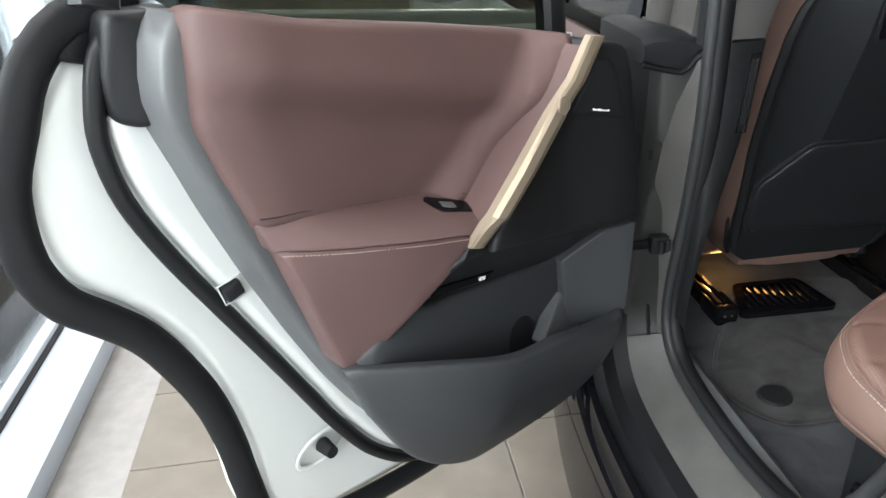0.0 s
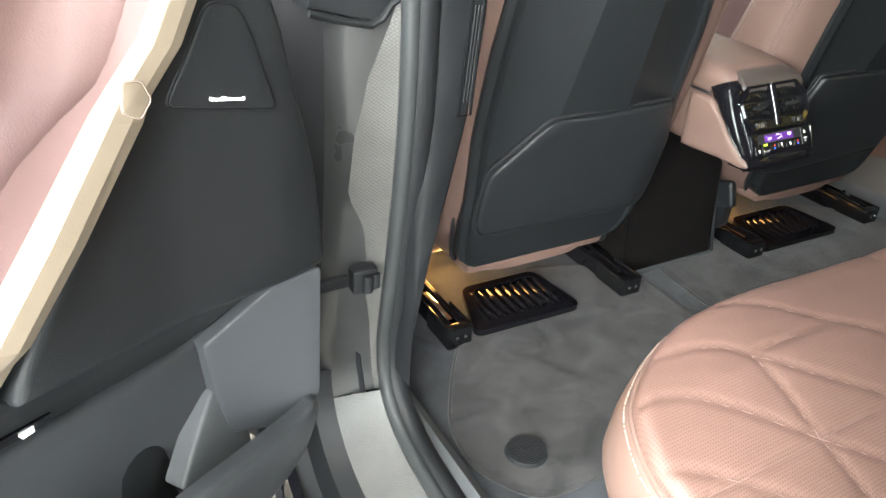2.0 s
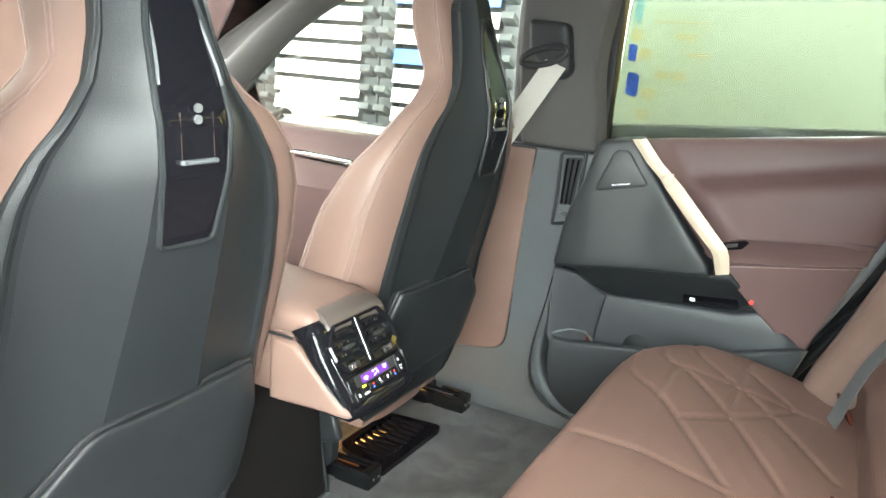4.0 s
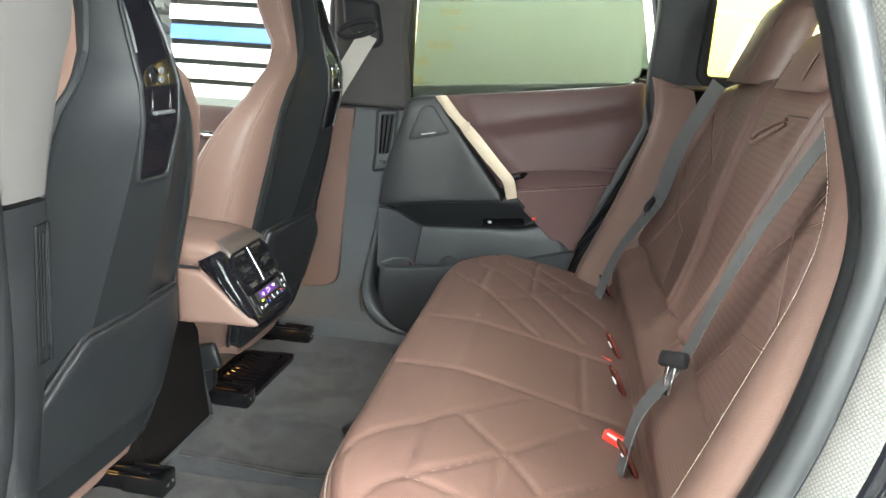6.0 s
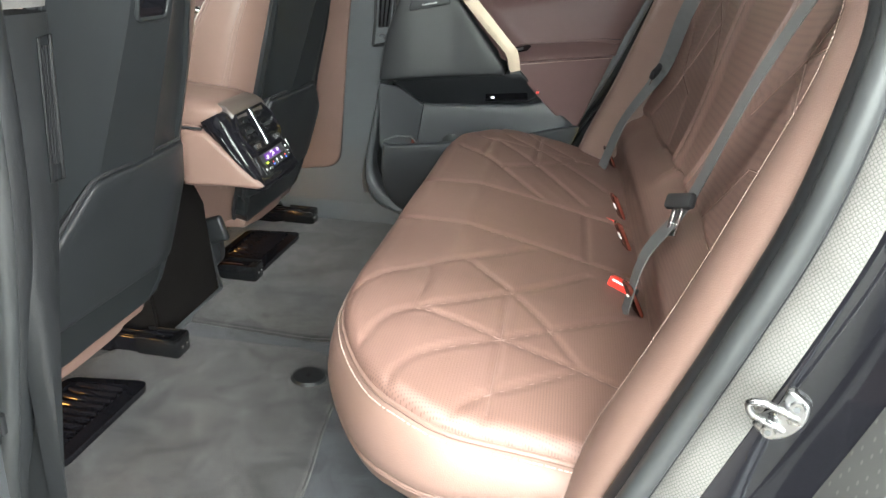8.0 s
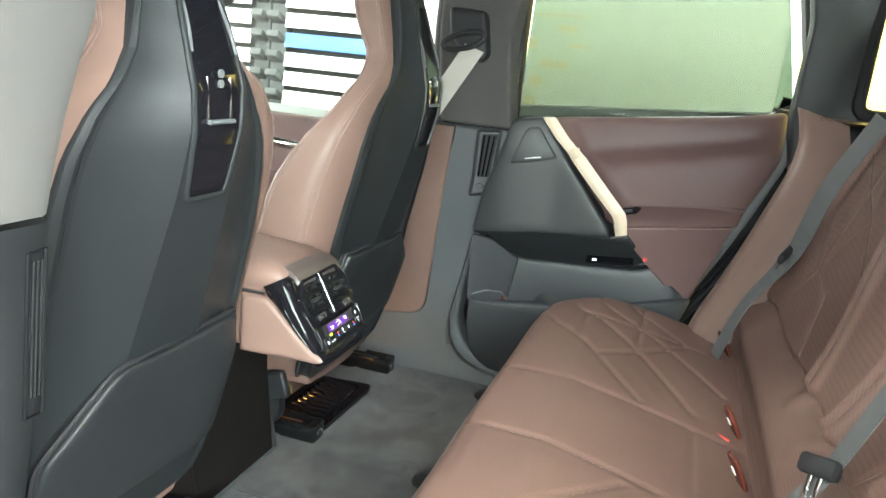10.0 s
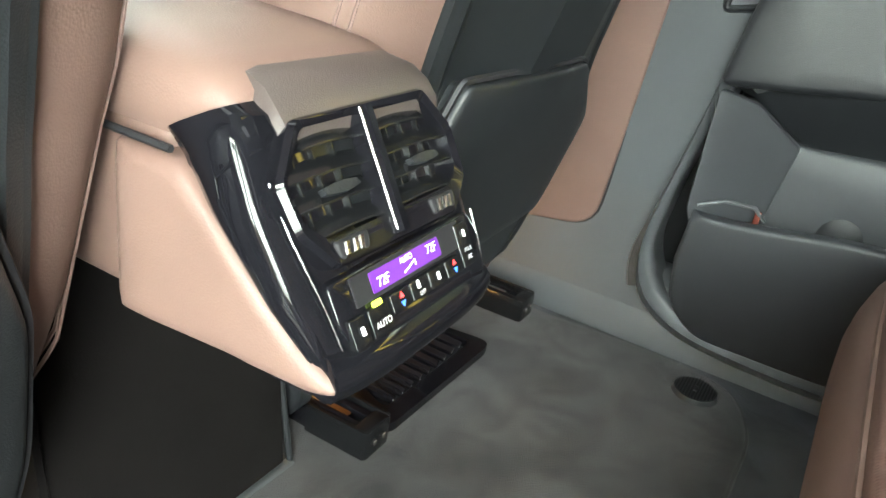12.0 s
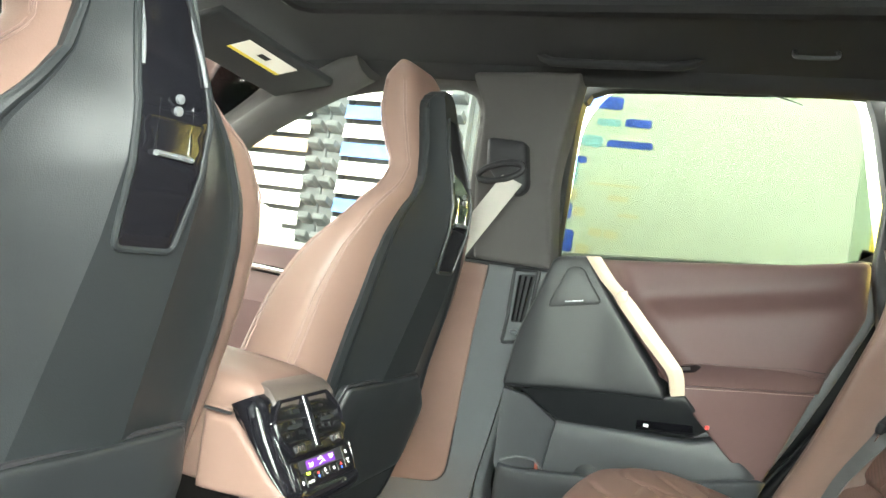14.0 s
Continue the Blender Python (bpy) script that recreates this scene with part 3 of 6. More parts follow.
head = tagged(new("ceiling_headliner"), "anthracite cloth headliner round a glass roof", "headliner", kind="structure")
for x0, x1, y0, y1 in ((-.70, -.42, -1.9, .55), (.42, .70, -1.9, .55), (-.42, .42, -1.9, -1.05), (-.42, .42, .30, .55)):
    part("cloth", merged(roof_strip(x0, x1, y0, y1, 0), roof_strip(x0, x1, y0, y1, .05)), HEADLINER, head)
part("roof_opening_trim", tube([(x, y, roof_z(x, y) + .012) for x, y in rounded([(-.42, -1.05), (.42, -1.05), (.42, .30), (-.42, .30)], .05)], .016, 8, 1, (0, 0, 1), True), BLACK, head)
rg = part("roof_glass", roof_strip(-.5, .5, -1.12, .38, .065), glass("grey_tinted_glass", (.10, .105, .11)), head, "grey tinted glass roof")
for x0, x1, y0, y1 in ((-.78, -.5, -1.9, .6), (.5, .78, -1.9, .6), (-.5, .5, -1.9, -1.12), (-.5, .5, .38, .6)):
    part("car_roof", roof_strip(x0, x1, y0, y1, .075), WHITE, body, "white painted roof panel")
for sx in (-1, 1):
    part("roof_rail", loft([[Vector((sx * (.70 + .07 * math.cos(a)), y, 1.562 - .1 * max(0, -y - .9) ** 1.5 - .12 * max(0, y - .25) ** 1.6 + .05 * math.sin(a)))
                             for a in np.linspace(0, 2 * math.pi, 12, False)] for y in np.linspace(-1.9, .50, 14)]), HEADLINER, body, "dark cloth roof rail")

# ---- rear doors ----
PHI = radians(55)
BELT_U, BELT_Z = (.0, .28, .5, .69, .85), (1.125, 1.146, 1.168, 1.190, 1.218)
TILT = .045


def arm_back(u):
    return at((.39, .43, .52, .61, .72, .778, .81), (.937, .942, .957, .966, .982, .981, .981), u)


def arm_lip(u):
    return at((.50, .514, .63, .723, .763, .81), (.914, .918, .932, .940, .942, .944), u)


def lip_v(u):
    return at((.50, .514, .58, .63, .68, .723, .763, .80), (.167, .166, .156, .143, .125, .105, .078, .055), u)


def rear_edge(z):
    return at((.98, 1.044, 1.101, 1.166, 1.23), (.780, .808, .830, .828, .826), z)


def upper_v(u, z):
    zb, top = arm_back(u), at(BELT_U, BELT_Z, u)
    t = max(0.0, min(1.0, (z - zb) / (top - zb)))
    fold = .50 + .45 * (u - .332)
    k = max(0.0, min(1.0, (t - fold + .13) / .24))
    du = max(0.0, min(1.0, (u - at((.925, 1.06, 1.143, 1.2), (.50, .366, .30, .27), z)) / .055))
    v = .080 + .006 * math.sin(t * 3.1) + .028 * k * k * (3 - 2 * k) - .012 * max(0, t - .7) / .3 * .8
    v = v + (max(v, at((1.01, 1.075), (.108, .150), z)) - v) * (1 - du * du * (3 - 2 * du))
    e = max(0.0, min(1.0, (rear_edge(z) - u) / .075))
    return .050 + (v - .050) * math.sqrt(max(0.0, 1 - (1 - e) ** 2))


def rear_door(name, label, m, s, rise):
    d = tagged(new(name), label, "car door", kind="structure")
    d.matrix_world = m

    def L(u, v, z):
        return Vector((u, s * v, z))

    def clear(ol, reach=.10):
        """The closed door's card keeps clear of the vent in the pillar."""
        return [(u + reach * max(0.0, min(1.0, (.32 - u) / .24)), z) for u, z in ol]

    def level(ol):
        """Steel outlines, given as they hang when the door stands open and a little lifted."""
        return [(p[0] + TILT * (p[1] - .9), p[1] - TILT * (p[0] - .22)) for p in ol]

    def slab(nm, ol, v, thick, material, lab="", step=.03, r=.006, rings=(.12, .4, 1), **kw):
        f = v if callable(v) else (lambda a, b: v)
        if nm == "card_base":
            ol = clear(ol)
        # On the closed door the white frame is coloured black for the gap's shade.
        if s < 0 and nm in ("inner_frame", "raised_frame"):
            ol, material, lab = clear(ol, .27), RUBBER, "inner frame of the closed door, blackened as gap shade"
        return part(nm, sheet(ol, lambda a, b, e: L(a, f(a, b) - e, b), L(0, -thick, 0), step, r, rings), material, d, lab, **kw)

    skin = curve([(.86, 1.24), (.903, 1.223), (.965, 1.128), (.99, 1.04), (.998, .963), (.985, .916), (.949, .876), (.921, .845), (.881, .786), (.84, .706), (.81, .626),
                  (.796, .55), (.787, .46), (.76, .38), (.70, .335)], .02) + [(.3, .30), (.02, .285), (-.02, .30), (-.02, 1.13)]
    skin = level(skin)
    slab("outer_skin", skin, -.115, .03, WHITE, "white painted outer skin", .05, .008)
    inner = [(.87, 1.215)] + curve([(.894, 1.198), (.936, 1.148), (.962, 1.096), (.968, 1.031), (.963, .979), (.942, .933), (.891, .883), (.849, .829), (.813, .761), (.786, .667),
                                    (.765, .567), (.758, .47), (.72, .39), (.66, .36)], .02) + [(.3, .33), (.03, .31), (.0, .34), (.0, 1.11)]
    inner = level(inner)
    slab("inner_frame", inner, lambda u, z: -.085, .03, WHITE, "white painted inner door frame", .04, .02, (.06, .2, .45, .75, 1))
    core = curve([(.82, 1.20), (.865, 1.16), (.868, 1.09), (.85, 1.02), (.815, .945), (.77, .86), (.715, .76), (.655, .65), (.60, .55), (.53, .455), (.45, .385)], .02) + [(.2, .35), (.03, .36), (.02, 1.10)]
    core = level(core)
    slab("raised_frame", core, -.045, .045, WHITE, "raised white steel panel", .05, .016, (.06, .2, .45, .75, 1))
    # seals
    seal = curve([(.80, 1.25), (.88, 1.235), (.93, 1.19), (.958, 1.13), (.982, 1.07), (.988, 1.0), (.98, .955), (.96, .915), (.92, .875), (.88, .83), (.845, .765), (.815, .69), (.795, .60),
                  (.785, .52), (.765, .42), (.71, .36), (.5, .325), (.3, .312), (.05, .30)], .02)
    part("outer_seal", tube([L(u, -.083, z) for u, z in level(seal)], .024, 12, .5, L(0, 1, 0)), RUBBER, d, "broad black outer rubber seal")
    seal = curve([(.83, 1.235), (.862, 1.20), (.878, 1.15), (.884, 1.10), (.872, 1.03), (.838, .95), (.79, .86), (.735, .76), (.675, .65), (.62, .55), (.55, .45), (.46, .385), (.3, .355), (.05, .35)], .02)
    part("inner_seal", tube([L(u, -.058, z) for u, z in level(seal)], .0125, 12, 1, L(0, 1, 0)), RUBBER, d, "black inner rubber seal")
    slab("corner_cover", level(rounded([(.785, 1.245), (.855, 1.245), (.872, 1.17), (.868, 1.127), (.84, 1.116), (.806, 1.127), (.792, 1.18)], (.004, .012, .03, .012, .02, .004, .01))), lambda u, z: -.018 - .6 * max(0, u - .85), .045, RUBBER, "black moulded plastic corner cover", .02, .012, (.1, .35, .7, 1))
    slab("outer_cover", level(rounded([(.85, 1.245), (.935, 1.222), (.915, 1.20), (.897, 1.196), (.86, 1.184)], .008)), -.075, .02, RUBBER, "black plastic outer corner cover", .03, .006)
    # card base
    base = [(.10, 1.11), (.28, 1.135 + rise * .6), (.5, 1.155 + rise), (.69, 1.178 + rise)] + curve([(.79, 1.195 + rise), (.832, 1.204 + rise), (.852, 1.185), (.858, 1.123), (.846, 1.08), (.827, 1.034), (.806, .98), (.784, .93), (.752, .86),
                                                                         (.717, .79), (.68, .72), (.632, .637), (.57, .55), (.498, .482), (.42, .455), (.3, .44), (.18, .44), (.10, .48), (.075, .58)], .02) + [(.06, .80), (.075, .95)]
    base = [(u - .006 * max(0, min(1, (u - .4) / .2)), z) for u, z in base]
    slab("card_base", base, .048, .085, TRIM_EDGE, "pale grey edge of the door card", .05, .012, (.1, .3, .6, 1))
    # upper leather
    ol = [(.294, 1.144 + rise * .6), (.50, 1.166 + rise), (.69, 1.188 + rise)] + rounded([(.70, 1.189 + rise), (.826, 1.214 + rise), (.828, 1.16), (.831, 1.10), (.808, 1.044), (.79, 1.005)], (0, .02, .02, .02, .02, 0))[1:-1] + [(.783, .99), (.775, .968), (.72, .968), (.60, .952), (.52, .943), (.415, .925), (.372, .985), (.340, 1.02), (.312, 1.06), (.294, 1.096)]
    slab("upper_panel", ol, upper_v, .03, LEATHER_DOOR, "brown leather upper door panel", .016, .012, (.08, .25, .55, 1))

    def arm_v(u, z):
        lo, hi = arm_lip(u), arm_back(u)
        k = max(0.0, min(1.0, (z - lo) / max(hi - lo, .012)))
        vb = at((.60, .63, .718, .778), (.084, .082, .070, .052), u)
        return lip_v(u) + (vb - lip_v(u)) * k ** 1.2
    ol = [(.42, .938)] + [(u, arm_back(u) - .001) for u in (.46, .52, .58, .64, .70, .75, .776)] + [(u, arm_lip(u) - .002) for u in (.763, .74, .70, .65, .60, .56, .53, .50)]
    slab("armrest", ol, arm_v, .04, LEATHER_DOOR, "brown leather armrest ledge", .012, .006)
    part("arm_seam", tube([L(u, upper_v(u, arm_back(u) + .004) - .0012, arm_back(u) + .001) for u in np.linspace(.42, .77, 40)], .0012, 5), RUBBER, d)
    part("stitch", stitches([L(u, arm_v(u, arm_lip(u) - .006) + .0008, arm_lip(u) - .006) for u in np.linspace(.52, .757, 30)], .0034, .0018, .0006), STITCH, d, "pale contrast stitching")

    def tri_v(u, z):
        k = max(0.0, min(1.0, (arm_lip(u) - z) / .20))
        return lip_v(u) + (.088 + .30 * (.69 - u) - lip_v(u)) * k ** .8
    ol = [(.500, .902)] + [(u, arm_lip(u) - .002) for u in (.515, .55, .59, .63, .68, .73, .757)] + rounded([(.757, .939), (.683, .742), (.655, .744), (.500, .902)], (0, .010, .010, 0))[1:-1]
    slab("lower_panel", ol, tri_v, .05, LEATHER_DOOR, "brown leather triangular lower panel", .02, .006)
    # dark fields
    def front_v(u, z):
        return .178 + .017 * max(0.0, min(1.0, (.34 - u) / .12)) - .15 * max(0, z - 1.09)
    slab("speaker_panel", rounded([(.295, 1.148), (.222, 1.138), (.200, 1.055), (.166, .965), (.150, .846), (.30, .864), (.485, .882), (.480, .905), (.358, 1.06)], (.004, .02, .05, .05, .014, .01, .006, .006, .01)), front_v, .08, PLASTIC, "dark grey front panel", .02, .010, (.08, .25, .55, 1))
    rim = [(.492, .912), (.452, .957), (.408, 1.006), (.368, 1.055), (.334, 1.100), (.306, 1.142)]
    part("grip_backing", loft([[L(u + .004 + e, v, z) for e, v in ((.004, .080), (.003, .130), (.0, .168), (-.004, .174))] for u, z in rim], False, False), LEATHER_DOOR, d, "brown leather behind the grip")
    def band_v(u, z):
        return .170 - .78 * max(0.0, .866 + .10 * (u - .30) - z)
    slab("lower_band", [(.155, .846), (.30, .866), (.478, .884), (.515, .905), (.58, .835), (.54, .805), (.29, .777), (.255, .785), (.19, .835)], band_v, .04, PLASTIC, "dark recessed band", .03, .008)
    slab("bin_back", [(.165, .82), (.20, .825), (.26, .783), (.54, .800), (.60, .82), (.67, .755), (.60, .66), (.25, .6), (.175, .62)], .113, .03, PLASTIC_END, "grey bin back wall", .03, .010)
    slab("bin_end", rounded([(.153, .842), (.20, .830), (.262, .780), (.245, .66), (.17, .64), (.155, .68)], .006), lambda u, z: .190 - .62 * (u - .153), .012, PLASTIC_END, "sloping grey end of the bin", .02, .003)
    ol = curve([(.166, .680), (.20, .678), (.29, .690), (.352, .700), (.42, .704), (.48, .716), (.55, .732), (.63, .746), (.675, .752)], .02) + [(.69, .748)] + curve([(.66, .665), (.60, .57), (.53, .505), (.44, .466), (.36, .455), (.27, .452), (.205, .466), (.165, .52), (.157, .60)], .02)

    def bin_v(u, z):
        k = max(0.0, (.70 - z) / .25)
        return .199 - .10 * k ** 1.6 - .09 * max(0, (u - .45) / .24) ** 1.5
    slab("door_bin", ol, bin_v, .012, PLASTIC_END, "dark grey door bin", .02, .008)
    if s < 0:
        part("pocket_rim", tube([L(u, v, z) for u, v, z in ((.168, .186, .688), (.200, .172, .700), (.236, .158, .698), (.252, .150, .680))], .0028, 8), PLASTIC_MID, d, "pale rim of a small pocket in the bin")
        part("pocket_tab", box((.238, -.156, .668), (.246, -.150, .694), .001), ORANGE, d, "reddish brown tab in the pocket")
        # Flat dark sheet added so that the door gap looks shaded.
        slab("gap_shade", [(-.02, .36), (.30, .36), (.30, 1.12), (-.02, 1.12)], -.03, .02, RUBBER, "dark sheet added for the shade in the door gap", .1, .004)
    if s > 0:
        part("bin_cup", sheet(rounded([(.205, .712), (.255, .720), (.335, .66), (.22, .61)], .010), lambda a, b, e: L(a, .118 + .16 * (a - .2) + .25 * (.70 - b) - e, b), L(0, -.02, 0), .02, .004), PLASTIC_MID, d, "pale grey bottle recess")
    # Low black dome that imitates the dark of a hollow in the bin wall.
    hollow = [[L(.345 + .040 * (.5 + .5 * f) * math.cos(q) + .06 * (z - .7), .104 + .016 * math.sin(q) * f, z) for q in np.linspace(-.3, math.pi + .3, 12)] for z, f in ((.58, 1), (.63, 1), (.665, .95), (.69, .8), (.706, .55), (.714, .25))]
    part("hollow_shade", loft(hollow, False, False), RUBBER, d, "black dome standing for the shade in a hollow")
    # grip
    edge = [((.324, 1.150 + rise * .6), (.290, 1.146 + rise * .6), .196, .008), ((.362, 1.106), (.328, 1.100), .1975, .009), ((.391, 1.080), (.359, 1.072), .1975, .010), ((.408, 1.066), (.370, 1.056), .200, .014),
            ((.466, 1.004), (.430, .992), .204, .020), ((.515, .952), (.480, .942), .204, .020), ((.521, .936), (.487, .928), .192, .014), ((.526, .901), (.496, .893), .170, .008)]
    ring = []
    for a, b, v, h in edge:
        a, b, h = Vector(a), Vector(b), h * .5
        if s < 0:
            v, h = .186 + .12 * (v - .19), .002
        a = a.lerp(b, .12)
        ring.append([L(a.x - .004, v - h - .012, a.y), L(a.x, v - h * .8, a.y), L(*(a.lerp(b, .16))[:1], v - .001, a.lerp(b, .16).y), L(*(a.lerp(b, .62))[:1], v, a.lerp(b, .62).y), L(b.x, v - h * .45, b.y), L(b.x, v - h - .02, b.y)])
    part("grip", loft(ring), GOLD, d, "champagne metal grip strip", smooth=False)
    lever = [(.376, 1.091), (.357, 1.088), (.349, 1.074), (.362, 1.063), (.379, 1.071)]
    lever = [(.3755 + (a - .364) * .8, 1.0735 + (b - 1.077) * .95) for a, b in lever]
    part("release_lever", sheet(rounded(lever, .003), lambda a, b, e: L(a, (.1995 if s > 0 else .194) - e, b), L(0, -.006, 0), .02, .001), GOLD, d, "small champagne release lever")
    part("lever_gap", tube([L(.3755 + (a - .3755) * 1.06, .1990 if s > 0 else .1935, 1.0735 + (b - 1.0735) * 1.06) for a, b in rounded(lever, .003)], .0006, 5, 1, L(0, 1, 0), True), STITCH, d)
    # speaker
    ol = rounded([(.258, 1.118), (.286, 1.122), (.335, 1.054), (.226, 1.030)], .011)
    slab("speaker_grille", ol, lambda u, z: front_v(u, z) + .0025, .004, PLASTIC, "finely perforated dark speaker grille", .02, .002)
    part("grille_gap", tube([L(u, front_v(u, z) + .0005, z) for u, z in ol], .0014, 6, 1, L(0, 1, 0), True), RUBBER, d)
    for k in range(11):
        h = .7 * (.004, .0026, .0026, .0026, .003, .0034, .004, .0026, .0026, .0026, .0036)[k]
        part("print_bar", box((.262 + k * .0034, min(s * .1885, s * .1925), 1.0455 + .0007 * k), (.2638 + k * .0034, max(s * .1885, s * .1925), 1.0455 + h + .0007 * k)), PRINT, d, smooth=False)
    # switch and lock
    def ledge_v(u, z):
        return arm_v(u, z) + .003
    slab("switch_plate", rounded([(.542, .9540), (.532, .9560), (.488, .9450), (.474, .9400), (.480, .9320), (.532, .9430)], .003), ledge_v, .02, GLOSS, "black window switch plate", .02, .0015)
    part("window_switch", sheet(rounded([(.522, .9455), (.520, .9500), (.498, .9450), (.500, .9405)], .0010), lambda a, b, e: L(a, ledge_v(a, b) + .004 * (1 - abs(a - .510) / .014) + .001 - e, b), L(0, -.006, 0), .004, .001), PLASTIC_MID, d, "grey window switch")
    slab("lock_plate", rounded([(.430, .802), (.545, .814), (.542, .836), (.432, .824)], .002), lambda u, z: band_v(u, z) + .003, .02, GLOSS, "gloss black lock button strip", .03, .001)
    part("lock_mark", box((.446, min(s * .118, s * .125), .813), (.456, max(s * .118, s * .125), .819)), PRINT, d)
    if s < 0:
        part("warning_reflector", box((.566, min(s * .12, s * .153), .838), (.574, max(s * .12, s * .153), .845), .002), RED, d, "small red reflector")
    # latch and stop
    if s > 0:
        part("latch", merged(moved(box((-.014, -.01, -.012), (.014, .012, .012), .004), pose(.7657, s * -.048, .8474, 0, 20 * s))), BLACK, d, "black door latch")
        part("latch_frame", tube([L(.7657 + .024 * math.cos(a), -.0435, .8474 + .022 * math.sin(a)) for a in np.linspace(0, 2 * math.pi, 5)[:-1] + .5], .0016, 6, 1, L(0, 1, 0), True), WHITE, d)
        bm = bmesh.new()
        bmesh.ops.create_cone(bm, segments=20, radius1=.014, radius2=.011, depth=.03, cap_ends=True)
        part("stop_buffer", moved(bm, pose(.6275, s * -.062, .491, -90 * s)), BLACK, d, "black rubber stop buffer")
        part("buffer_dish", tube([L(.6275 + .05 * math.cos(a), -.078, .486 + .028 * math.sin(a) - .2 * .05 * math.cos(a)) for a in np.linspace(0, 2 * math.pi, 25)[:-1]], .005, 6, .6, L(0, 1, 0), True), WHITE, d, "pressed dish in the steel")
    # window
    wo = rounded([(.19, 1.125), (.190, 1.47), (.262, 1.572), (.745, 1.578), (.775, 1.535), (.835, 1.235), (.78, 1.20)], (.005, .06, .05, .03, .03, .01, .005))
    g = part("glass", sheet(wo, lambda a, b, e: L(a, .01 - .13 * (b - 1.1), b), L(0, -.004, 0), .05, 0), GLASS_GREEN, d, "green tinted side window")
    g.visible_shadow = False
    fr = [(.166, 1.12), (.160, 1.47), (.175, 1.53), (.232, 1.572), (.5, 1.582), (.755, 1.586), (.812, 1.552), (.855, 1.38), (.885, 1.225)]
    part("window_frame", tube([L(u, .004 - .13 * (z - 1.1), z) for u, z in curve(fr, .03)], .026, 8, .9, L(0, 1, 0)), RUBBER, d, "black window frame")
    return d


U = Vector((-math.sin(PHI), -math.cos(PHI), 0))
V = Vector((math.cos(PHI), -math.sin(PHI), 0))
ML = Matrix(((U.x, V.x, 0, -.852), (U.y, V.y, 0, -.04), (0, 0, 1, 0), (0, 0, 0, 1)))
MR = Matrix(((0, 1, 0, .852), (-1, 0, 0, -.04), (0, 0, 1, 0), (0, 0, 0, 1)))
LIFT = Matrix.Translation((.22, 0, .9)) @ Matrix.Rotation(-TILT, 4, "Y") @ Matrix.Translation((-.22, 0, -.9))
rear_door("door_1", "open white rear car door with brown leather card", ML @ LIFT, 1, .015)
rear_door("door_2", "closed rear car door with brown leather card", MR, -1, 0)

# ---- pillars, sills and floor of the cabin ----


def pillar_x(z):
    return at((.43, .53, .95, 1.1, 1.5), (.80, .765, .70, .69, .66), z)


